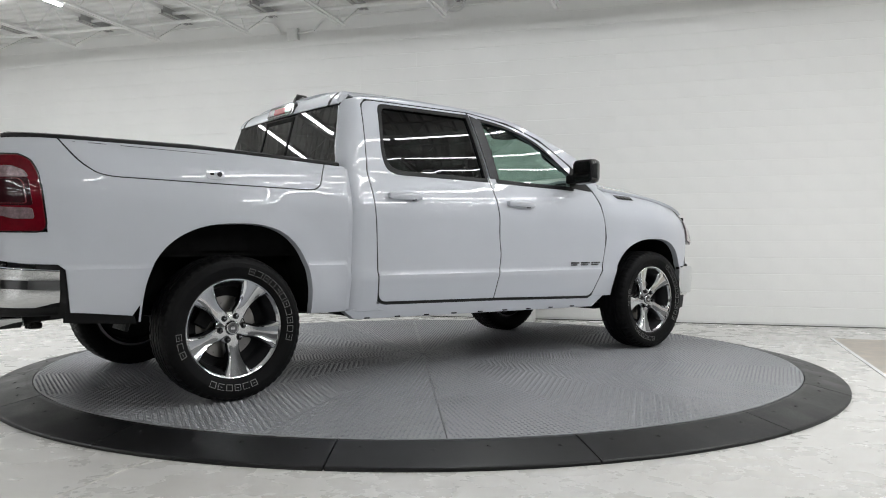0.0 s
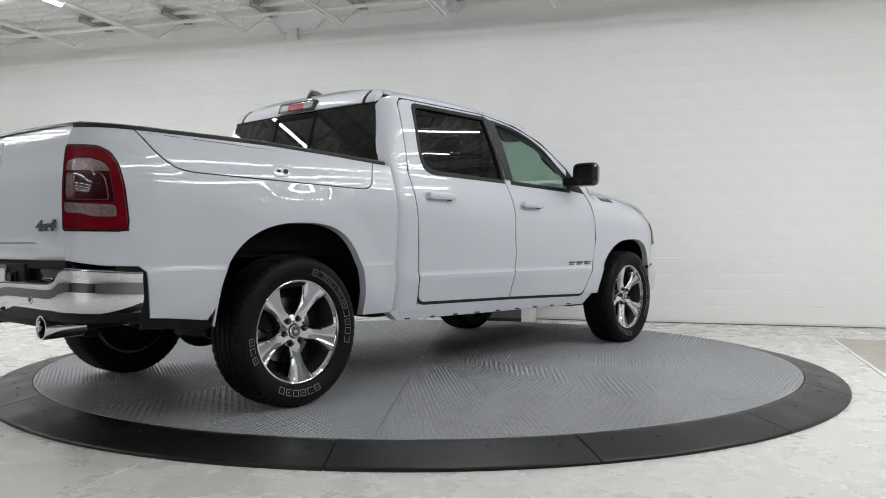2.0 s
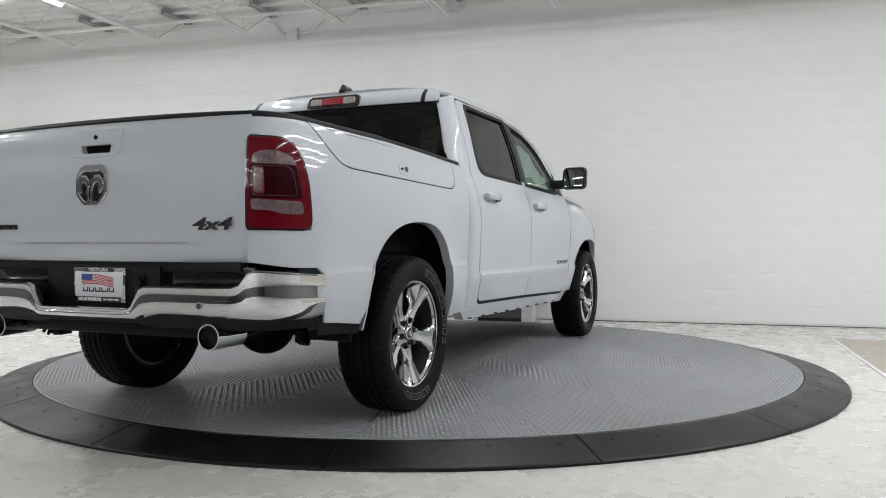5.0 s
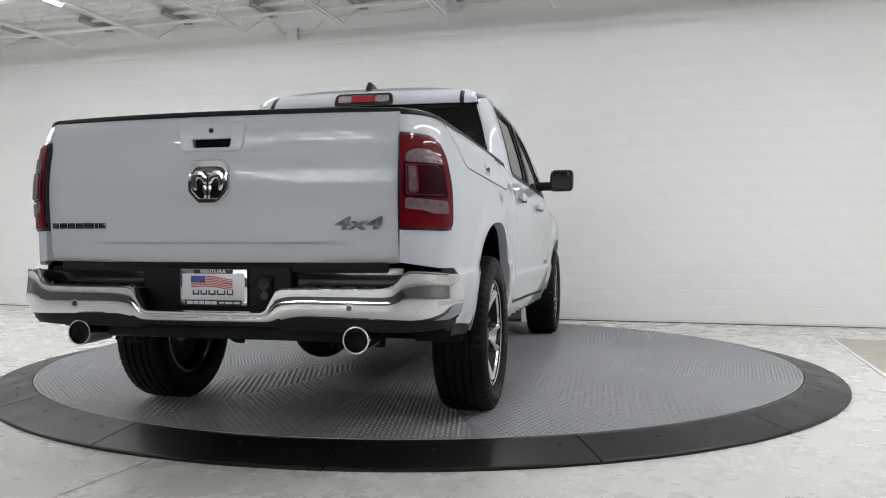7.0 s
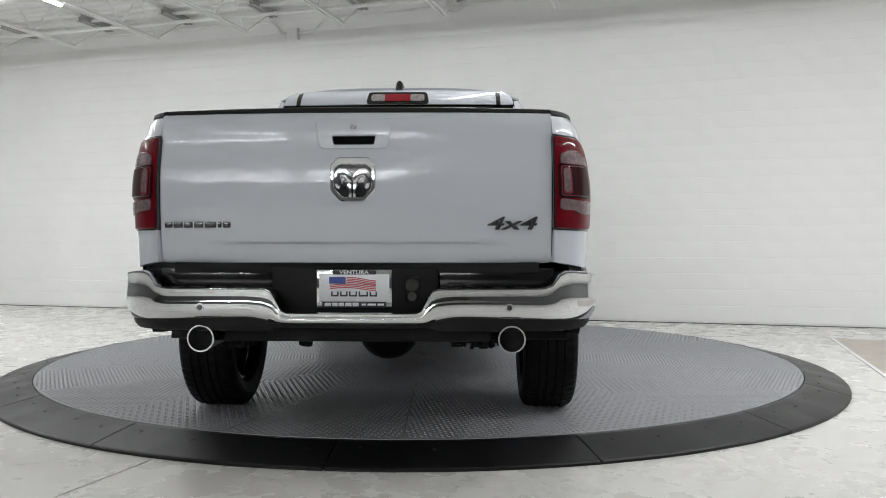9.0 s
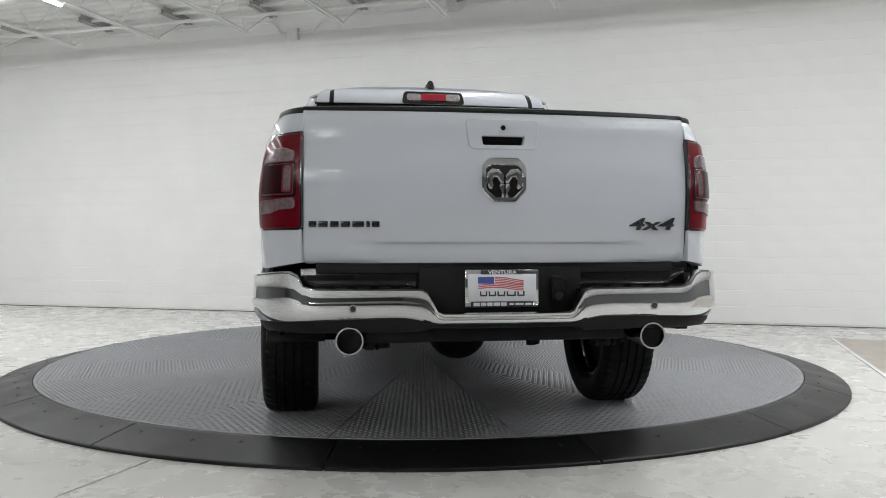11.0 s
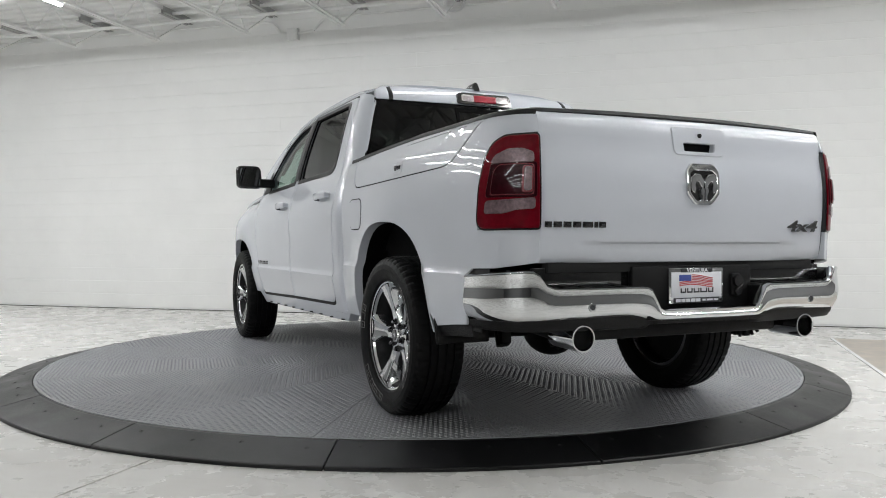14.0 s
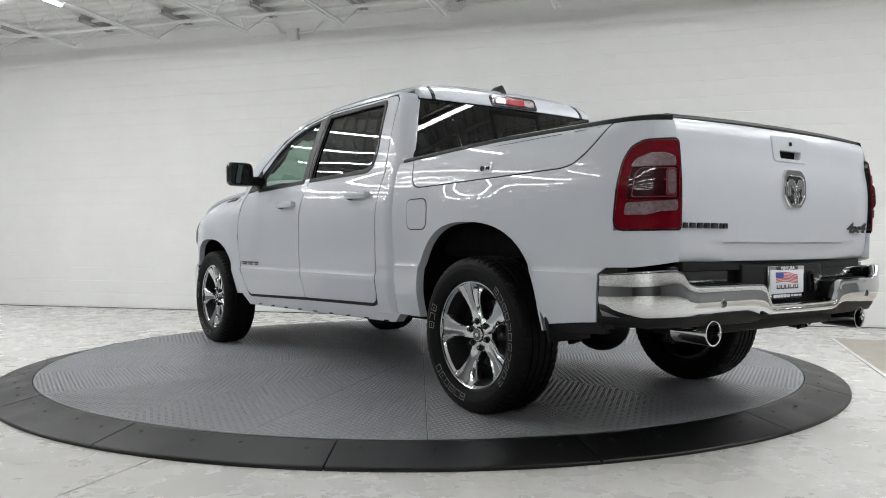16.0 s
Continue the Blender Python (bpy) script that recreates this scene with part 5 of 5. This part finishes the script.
    def fin(i, k):
        y, hw, hh = st[i]
        a = math.pi * k / 8
        return (hw * math.cos(a), y + (0.02 if i == 0 else 0) * math.sin(a), 1.880 + hh * math.sin(a) ** 0.8)
    rows = grid(bm, fin, range(6), range(9))
    bm.faces.new(rows[0])
    tp(part("antenna", bm, GLOSSBLACK, root, "dark shark-fin antenna"))


def build_front(root):
    arc = arch(WB, 0.42, 0.52, 0.918, 0.46, 0.46)
    for sgn in (1, -1):
        top = [(y, FENDER_TOP(y)) for y in np.linspace(4.24, 3.02, 18)]
        pts = [(2.945, 0.462)] + arc[::-1] + [(4.08, 0.63), (4.17, 0.66), (4.215, 0.80), (4.205, 0.92), (4.125, 1.130)] + [p for p in top if p[0] < 4.10] + [(2.958, 1.278), (3.02, 1.185), (3.077, 0.92), (3.043, 0.66)]
        tp(side_part("fender", pts, sgn, PAINT, root, "white front fender", cell=0.05, depth=0.05))
        hl = rounded([(4.198, 0.90), (4.335, 0.86), (4.305, 1.04), (4.135, 1.130)], 0.015, 3)
        head = tp(side_part("headlight", hl, sgn, DARKCHROME, root, "dark chrome headlight housing", cell=0.05, depth=0.06, more=0.004))
        ln = rounded([(4.225, 0.90), (4.325, 0.875), (4.295, 1.02), (4.185, 1.075)], 0.012, 3)
        side_part("headlight_lens", ln, sgn, CLEARLENS, head, "clear lens", cell=0.05, depth=0.006, more=0.010)
        gap = [(4.05, 0.648), (4.17, 0.652), (4.27, 0.672), (4.27, 0.692), (4.16, 0.676), (4.05, 0.668)]
        tp(side_part("bumper_shadow_gap", gap, sgn, DARKGAP, root, "dark gap over the front bumper", depth=0.03, more=-0.002))
        dam = [(4.045, 0.43), (4.24, 0.43), (4.19, 0.33), (4.125, 0.245), (4.06, 0.26)]
        tp(side_part("dam_end", dam, sgn, PLASTIC, root, "black plastic end of the air dam", depth=0.06, more=-0.03))
    # bonnet
    HOOD = curve_fit([(3.02, 1.315), (3.3, 1.33), (3.6, 1.305), (3.9, 1.26), (4.15, 1.195), (4.35, 1.11)])

    def hood(y, k):
        xe = skin(y, FENDER_TOP(y)).x + 0.002
        x = xe * k
        e = FENDER_TOP(y) + 0.002
        a = abs(k)
        bulge = 0.022 * max(0, 1 - ((a - 0.60) / 0.18) ** 2) if abs(a - 0.60) < 0.18 else 0
        lead = 0.30 * (1 - k * k) * max(0, (y - 3.3) / 1.0)
        return (x, y + lead, e + (HOOD(y) + 0.05 - e) * (1 - a ** 2.4) + bulge * (1 if y < 4.0 else max(0, 1 - (y - 4.0) / 0.15)))
    bm = bmesh.new()
    grid(bm, hood, np.linspace(3.04, 4.26, 26), np.linspace(-1, 1, 41))
    solid(bm, 0.02)
    bon = tp(part("bonnet", bm, PAINT, root, "white bonnet with a side vent badge"))
    for sgn in (1, -1):
        vent = [(3.300, 1.236), (3.505, 1.231), (3.490, 1.262), (3.285, 1.268)]
        side_part("vent_badge", vent, sgn, DARKCHROME, bon, "dark vent badge with bars", cell=0.04, depth=0.012, more=0.008, step=0.02)
        for k in range(4):
            y, z = 3.308 + 0.048 * k, 1.2435 - 0.0012 * k
            side_part("vent_bar", [(y, z), (y + 0.036, z - 0.001), (y + 0.032, z + 0.016), (y - 0.004, z + 0.017)], sgn, GLOSSBLACK, bon, "", cell=0.04, depth=0.004, more=0.011, step=0.02)
    # front face
    bm = bmesh.new()
    fr = lambda k, z: (0.80 * k, 4.30 + 0.28 * (1 - k * k) - 0.10 * max(0, z - 0.85), z)
    grid(bm, fr, np.linspace(-1, 1, 21), [0.60, 0.85, 1.00, 1.10])
    solid(bm, 0.04)
    tp(part("grille", bm, GLOSSBLACK, root, "dark front grille"))
    bm = bmesh.new()

    def fb(k, i):
        a = abs(k)
        if a < 0.8:
            x, y = 0.80 * k / 0.8, 4.64 - 0.22 * (a / 0.8) ** 2
            n = Vector((0.5 * k, 1)).normalized()
        else:
            t = (a - 0.8) / 0.2
            x, y = math.copysign(0.80 + 0.165 * math.sin(t * 1.4), k), 4.42 - 0.36 * (1 - math.cos(t * 1.5)) - 0.03 * t
            n = Vector((math.copysign(0.4 + 0.6 * t, k), 1 - t)).normalized()
        o, z = [(-0.05, 0.675), (-0.012, 0.672), (0, 0.655), (0.0, 0.56), (-0.008, 0.44), (-0.05, 0.415)][i]
        return (x + n.x * o, y + n.y * o, z)
    grid(bm, fb, np.linspace(-1, 1, 61), range(6))
    fbm = tp(part("front_bumper", bm, CHROME, root, "chrome front bumper"))
    bm = bmesh.new()
    grid(bm, lambda k, i: (fb(k, 5)[0] * (0.985 if i else 0.99), fb(k, 5)[1] - 0.02 - 0.02 * i, 0.43 - 0.13 * i), np.linspace(-1, 1, 61), range(2))
    solid(bm, 0.02)
    part("air_dam", bm, PLASTIC, fbm, "black air dam")


def tyre_profile():
    half = [(0.060, 0.262), (0.102, 0.272), (0.122, 0.285), (0.1335, 0.315), (0.1375, 0.338), (0.1345, 0.362), (0.126, 0.383), (0.115, 0.394), (0.104, 0.399)]
    grooves = [0.062, 0.022, -0.022, -0.062]
    cur = []
    for gx in grooves:
        cur += [(gx + 0.006, 0.4045), (gx + 0.0045, 0.395), (gx - 0.0045, 0.395), (gx - 0.006, 0.4045)]
    return half + [(0.095, 0.4015)] + cur + [(-0.095, 0.4015)] + [(-x, r) for x, r in reversed(half)]


def build_wheel(root):
    """A wheel that faces +x, its centre at the origin: alloy rim with tyre, nuts, cap and brake."""
    bm = bmesh.new()
    # barrel and lip
    lathe(bm, [(-0.10, 0.268), (-0.105, 0.252), (-0.06, 0.235), (0.04, 0.238), (0.072, 0.252), (0.092, 0.262), (0.104, 0.277), (0.109, 0.279), (0.111, 0.275), (0.108, 0.268)], 72)
    rim = part("wheel", bm, POLISHED, root, "polished five-spoke alloy wheel with black tyre")
    # spokes: narrow at the hub, flared and hollowed at the rim
    st = [(0.028, 0.034, 0.066), (0.062, 0.046, 0.066), (0.095, 0.047, 0.066), (0.128, 0.043, 0.070), (0.163, 0.047, 0.079), (0.200, 0.062, 0.090), (0.236, 0.082, 0.099), (0.268, 0.099, 0.107)]

    def spoke_fn(i, k):
        r, hw, x = st[i]
        f = k / 5.0
        y = hw * f
        a = abs(f)
        t = max(0.0, (i - 2.5) / 4.5)
        drop = 0.0 if a < 0.75 else -0.050 * (a - 0.75) / 0.25
        dish = -0.024 * t * (1 - t * 0.55) * max(0, 1 - (a / 0.62) ** 2)
        return (x + drop + dish, y, math.sqrt(max(r * r - y * y, 0)) if i == 7 else r)
    for s in range(5):
        bm = bmesh.new()
        grid(bm, spoke_fn, range(8), range(-5, 6))
        bmesh.ops.subdivide_edges(bm, edges=list(bm.edges), cuts=1, smooth=0.0)
        bmesh.ops.smooth_vert(bm, verts=[v for v in bm.verts if not v.is_boundary], factor=0.3, use_axis_x=True, use_axis_y=False, use_axis_z=False)
        bmesh.ops.rotate(bm, verts=bm.verts, matrix=Matrix.Rotation(math.pi * 0.4 * s, 3, "X"))
        part("spoke", bm, POLISHED, rim, angle=50)
    # dark dish behind the spokes
    bm = bmesh.new()
    lathe(bm, [(0.090, 0.257), (0.072, 0.248), (0.04, 0.233), (-0.02, 0.228), (-0.03, 0.20), (-0.032, 0.09)], 48)
    part("barrel_pocket", bm, POCKET, rim, "dark inside of the wheel")
    bm = bmesh.new()
    lathe(bm, [(-0.02, 0.175), (-0.02, 0.08), (0.0, 0.078), (0.045, 0.062)], 40)
    part("brake_disc", bm, DISC, rim, "bare steel brake disc")
    bm = bmesh.new()
    box(bm, -0.06, 0.012, -0.19, -0.10, -0.07, 0.09, 0.015)
    part("brake_caliper", bm, FRAME, rim)
    bm = bmesh.new()
    lathe(bm, [(0.020, 0.092), (0.052, 0.088), (0.060, 0.076), (0.0665, 0.040), (0.074, 0.038), (0.079, 0.033), (0.081, 0.020), (0.082, 0.0005)], 40)
    part("hub_cap", bm, CHROME, rim, "chrome hub cap")
    bm = bmesh.new()
    lathe(bm, [(0.0815, 0.028), (0.0835, 0.026), (0.0835, 0.014), (0.0815, 0.012)], 30)
    part("cap_ring", bm, DARKCHROME, rim)
    for k in range(6):
        a = math.pi / 2 + math.pi / 3 * k + 0.16
        y, z = 0.0690 * math.cos(a), 0.0690 * math.sin(a)
        bm = bmesh.new()
        rod(bm, (0.060, y, z), (0.0680, y, z), 0.0175, 18)
        part("nut_seat", bm, DARKGAP, rim)
        bm = bmesh.new()
        rod(bm, (0.060, y, z), (0.080, y, z), 0.0128, 6)
        bmesh.ops.create_uvsphere(bm, u_segments=10, v_segments=6, radius=0.0112, matrix=Matrix.Translation((0.080, y, z)))
        part("wheel_nut", bm, DARKCHROME, rim, angle=30)
    # tyre with shoulder blocks
    bm = bmesh.new()
    prof = tyre_profile()
    n = len(prof)

    def wob(i, k):
        x, r = prof[k]
        if 0.094 < abs(x) < 0.13 and r > 0.38:
            return -0.0045 if i % 3 == 0 else 0.0
        if r > 0.40 and abs(x) < 0.09:
            return -0.0025 if (i + (1 if x > 0 else 0)) % 4 == 0 else 0.0
        return 0.0
    lathe(bm, prof, 168, wob)
    tyre = part("tyre", bm, RUBBER, rim, "black tyre with raised white outlined marks", angle=13)
    # raised white marks on the sidewall: outlined plain blocks in two arcs
    for start, count in ((104, 11), (-42, 6), (-128, 3)):
        for j in range(count):
            a = radians(start - j * 8.6)
            bm = bmesh.new()
            w, h0, h1 = 0.0175, 0.306, 0.340
            t = 0.0028

            def put(u0, u1, r0, r1):
                q = []
                for u, r in ((u0, r0), (u1, r0), (u1, r1), (u0, r1)):
                    x = np.interp(r, [0.285, 0.315, 0.338, 0.362], [0.122, 0.1335, 0.1375, 0.1345]) + 0.0012
                    an = a + u / 0.32
                    q.append(bm.verts.new((x, r * math.cos(an), r * math.sin(an))))
                bm.faces.new(q)
            put(-w, w, h1 - t, h1)
            put(-w, w, h0, h0 + t)
            put(-w, -w + t, h0 + t, h1 - t)
            if j % 3 != 1:
                put(w - t, w, h0 + t, h1 - t)
            if j % 2 == 0:
                put(-w * 0.4, w * 0.4, 0.322, 0.322 + t)
            part("sidewall_mark", bm, LETTER, rim)
    return rim


def build_wheels(root):
    rim = build_wheel(root)
    spots = [(1, -0.035, 0.866, -30), (1, WB - 0.027, 0.866, -49), (-1, -0.048, 0.866, -57), (-1, WB - 0.033, 0.866, -52)]
    first = True
    for sgn, y, x, spin in spots:
        m = SHIFT @ Matrix.Translation((sgn * x, y, HUB_Z + 0.002)) @ (Matrix.Rotation(math.pi, 4, "Z") if sgn < 0 else Matrix()) @ Matrix.Rotation(radians(spin), 4, "X")
        if first:
            rim.matrix_basis = m
            first = False
        else:
            copy_thing(rim, m)


def build_underbody(root):
    bm = bmesh.new()
    for s in (-1, 1):
        box(bm, min(s * 0.42, s * 0.50), max(s * 0.42, s * 0.50), -1.10, 4.2, 0.47, 0.62, 0.01)
    for y in (-1.0, -0.55, 0.6, 1.4, 2.3, 3.2):
        box(bm, -0.45, 0.45, y - 0.05, y + 0.05, 0.50, 0.60, 0.01)
    tp(part("chassis_frame", bm, FRAME, root, "black steel chassis frame"))
    bm = bmesh.new()
    box(bm, -0.80, 0.80, 0.66, 3.2, 0.44, 0.50, 0.01)
    box(bm, -0.46, -0.10, 0.9, 1.9, 0.36, 0.46, 0.03)
    box(bm, 0.16, 0.46, 1.0, 1.6, 0.37, 0.46, 0.03)
    box(bm, -0.22, 0.24, 1.9, 3.3, 0.33, 0.46, 0.05)
    box(bm, -0.62, 0.62, 3.1, 4.2, 0.36, 0.90, 0.05)
    tp(part("floor_pan", bm, FRAME, root, "black underbody with tank and gearbox"))
    bm = bmesh.new()
    rod(bm, (-0.80, 0, 0.40), (0.80, 0, 0.40), 0.045, 14)
    bmesh.ops.create_uvsphere(bm, u_segments=20, v_segments=12, radius=0.165, matrix=Matrix.Translation((0.02, -0.02, 0.40)) @ Matrix.Diagonal((1.0, 1.0, 0.95, 1)))
    rod(bm, (0.02, 0.1, 0.40), (0.02, 1.9, 0.46), 0.045, 12)
    tp(part("rear_axle", bm, FRAME, root, "black rear axle with differential"))
    bm = bmesh.new()
    rod(bm, (-0.80, WB, 0.40), (0.80, WB, 0.40), 0.035, 12)
    box(bm, -0.5, 0.5, WB - 0.2, WB + 0.3, 0.30, 0.42, 0.03)
    tp(part("front_axle", bm, FRAME, root, "black front axle and skid plate"))
    # spare wheel slung under the bed
    bm = bmesh.new()
    pr = [(-0.09, 0.20), (-0.10, 0.30), (-0.06, 0.36), (0.06, 0.36), (0.10, 0.30), (0.09, 0.20)]
    lathe(bm, pr, 36, closed=True)
    bmesh.ops.rotate(bm, verts=bm.verts, matrix=Matrix.Rotation(math.pi / 2, 3, "Y"))
    bmesh.ops.translate(bm, verts=bm.verts, vec=(0, -0.62, 0.55))
    tp(part("spare_wheel", bm, RUBBER, root, "spare wheel slung under the bed"))
    for s in (-1, 1):
        bm = bmesh.new()
        rod(bm, (s * 0.40, -0.20, 0.36), (s * 0.38, -0.05, 0.78), 0.028, 12)
        rod(bm, (s * 0.40, -0.21, 0.34), (s * 0.395, -0.16, 0.46), 0.036, 12)
        box(bm, s * 0.40 - 0.03, s * 0.40 + 0.03, -0.25, -0.19, 0.35, 0.42, 0.01)
        tp(part("shock_absorber", bm, FRAME, root))
        bm = bmesh.new()
        for k in range(6):
            lathe_pts = [(s * 0.52 + 0.062 * math.cos(a), -0.03 + 0.062 * math.sin(a), 0.46 + 0.036 * k + 0.036 * a / (2 * math.pi)) for a in [2 * math.pi * i / 12 for i in range(13)]]
            tube(bm, lathe_pts, 0.008, 6)
        tp(part("coil_spring", bm, FRAME, root))
        # exhaust tail pipe with its chrome tip
        bm = bmesh.new()
        tube(bm, [(s * 0.56, -0.30, 0.53), (s * 0.60, -0.70, 0.52), (s * 0.62 + 0.008, -1.08, 0.494)], 0.033, 14)
        pipe = tp(part("exhaust_pipe", bm, FRAME, root, "exhaust pipe with a chrome tip"))
        bm = bmesh.new()
        lathe(bm, [(-0.19, 0.038), (-0.18, 0.049), (0.0, 0.055), (0.005, 0.0545), (0.005, 0.0485), (-0.002, 0.0465), (-0.02, 0.044), (-0.17, 0.037)], 40)
        bmesh.ops.transform(bm, verts=bm.verts, matrix=Matrix.Translation((s * 0.620 + 0.008, -1.215, 0.494)) @ Matrix.Rotation(-math.pi / 2, 4, "Z"))
        part("exhaust_tip", bm, CHROME, pipe, "polished chrome exhaust tip")
        bm = bmesh.new()
        lathe(bm, [(-0.07, 0.044), (-0.08, 0.0005)], 24)
        bmesh.ops.transform(bm, verts=bm.verts, matrix=Matrix.Translation((s * 0.620 + 0.008, -1.215, 0.494)) @ Matrix.Rotation(-math.pi / 2, 4, "Z"))
        part("tip_inside", bm, DARKGAP, pipe)
        # hitch side plates
        bm = bmesh.new()
        box(bm, s * 0.52 - 0.02, s * 0.52 + 0.02, -0.98, -0.92, 0.425, 0.52, 0.006)
        box(bm, s * 0.52 - 0.05, s * 0.52 + 0.05, -0.97, -0.92, 0.43, 0.46, 0.006)
        for dx, dz in ((-0.075, 0.0), (-0.045, -0.02), (-0.012, 0.006), (0.03, -0.012), (0.062, 0.008)):
            rod(bm, (s * 0.52 + dx, -0.97, 0.46), (s * 0.52 + dx * 1.1, -0.980, 0.436 + dz * 0.6), 0.008, 8)
        box(bm, s * 0.52 - 0.09, s * 0.52 + 0.075, -0.975, -0.955, 0.448, 0.475, 0.004)
        tp(part("hitch_bracket", bm, FRAME, root))
    bm = bmesh.new()
    box(bm, -0.55, 0.55, -1.12, -1.02, 0.47, 0.56, 0.015)
    tp(part("hitch_beam", bm, FRAME, root, "black hitch cross beam"))


def seat_parts(x0, x1, y, bench, root):
    bm = bmesh.new()
    box(bm, x0, x1, y, y + 0.52, 0.82, 1.00, 0.05)
    seat = tp(part("seat", bm, LEATHER, root, "dark leather seat"))
    bm = bmesh.new()
    box(bm, x0, x1, y - 0.10, y + 0.06, 0.92, 1.47, 0.05, Matrix.Translation((0, y, 0.95)) @ Matrix.Rotation(0.22, 4, "X") @ Matrix.Translation((0, -y, -0.95)))
    part("backrest", bm, LEATHER, seat)
    for c in ([(x0 + x1) / 2] if not bench else [x0 + 0.25, x1 - 0.25]):
        bm = bmesh.new()
        box(bm, c - 0.13, c + 0.13, y - 0.27, y - 0.15, 1.49, 1.68, 0.04)
        for q in (-0.05, 0.05):
            rod(bm, (c + q, y - 0.2, 1.42), (c + q, y - 0.2, 1.52), 0.008, 8)
        part("headrest", bm, LEATHER, seat)


def build_cabin(root):
    bm = bmesh.new()
    box(bm, -0.84, 0.84, 0.70, 3.1, 0.50, 0.56)
    box(bm, -0.80, 0.80, 2.75, 3.10, 0.80, 1.27, 0.05)
    box(bm, -0.12, 0.12, 1.9, 2.8, 0.56, 1.02, 0.04)
    tp(part("dashboard", bm, CABIN, root, "dark dashboard, console and floor"))
    bm = bmesh.new()
    box(bm, -0.66, 0.66, 0.86, 2.2, 1.79, 1.81)
    tp(part("headliner", bm, mat("headliner_cloth", (0.25, 0.25, 0.25), 0.9), root, "grey headliner"))
    for s in (-1, 1):
        for y0, y1 in ((0.95, 1.85), (1.95, 2.85)):
            bm = bmesh.new()
            box(bm, min(s * 0.84, s * 0.87), max(s * 0.84, s * 0.87), y0, y1, 0.55, 1.29, 0.01)
            tp(part("door_card", bm, CABIN, root, "dark inner door panel"))
        bm = bmesh.new()
        box(bm, min(s * 0.74, s * 0.78), max(s * 0.74, s * 0.78), 1.80, 1.88, 1.29, 1.78, 0.01)
        tp(part("inner_pillar", bm, CABIN, root))
    # front pillar lining with its grab loop
    for s in (-1, 1):
        lining = [(1.95, 1.755), (2.054, 1.640), (2.167, 1.640), (2.293, 1.661), (2.504, 1.598), (2.535, 1.527), (2.693, 1.433), (2.79, 1.438), (2.827, 1.35), (2.87, 1.39), (2.78, 1.55), (2.504, 1.700), (2.186, 1.752)]
        loop = [(2.587, 1.516), (2.672, 1.469), (2.714, 1.486), (2.587, 1.556)]
        tp(side_part("pillar_lining", lining, s, CABIN, root, "dark pillar lining with a grab loop", cell=0.05, depth=0.025, more=-0.055, holes=[loop], cab=True))
    seat_parts(-0.66, -0.14, 2.02, False, root)
    seat_parts(0.14, 0.66, 2.02, False, root)
    seat_parts(-0.68, 0.68, 1.10, True, root)
    bm = bmesh.new()
    m = Matrix.Translation((-0.40, 2.62, 1.20)) @ Matrix.Rotation(radians(65), 4, "X")
    pts = [m @ Vector((0.185 * math.cos(a), 0.185 * math.sin(a), 0)) for a in [2 * math.pi * i / 28 for i in range(29)]]
    tube(bm, pts, 0.014, 8)
    rod(bm, m @ Vector((-0.18, 0, 0)), m @ Vector((0.18, 0, 0)), 0.016, 8)
    rod(bm, m @ Vector((0, -0.18, 0)), m @ Vector((0, 0.0, 0)), 0.016, 8)
    tp(part("steering_wheel", bm, CABIN, root, "black steering wheel"))
    bm = bmesh.new()
    box(bm, -0.12, 0.12, 2.60, 2.63, 1.60, 1.67, 0.01)
    tp(part("inside_mirror", bm, CABIN, root))


def build_truck():
    root = truck_root()
    build_bed(root)
    gate = build_tailgate(root)
    build_badge_and_letters(gate)
    build_rear_bumper(root)
    build_cab(root)
    build_front(root)
    build_wheels(root)
    build_underbody(root)
    build_cabin(root)
    return root


# ---------------------------------------------------------------- build
build_room()
build_ceiling_things()
build_lamps()
truck = build_truck()
ring = build_ring()
plate = build_turntable()
build_cabinet()
build_wall_blocks()


def motions():
    walk(cam, [(0, look(EYE, AIM)), (16, look(EYE, AIM))])
    rows = [(t, pose(0, 0, 0, 0, 0, a)) for t, a in TURN]
    walk(truck, rows)
    walk(plate, rows)


motions()
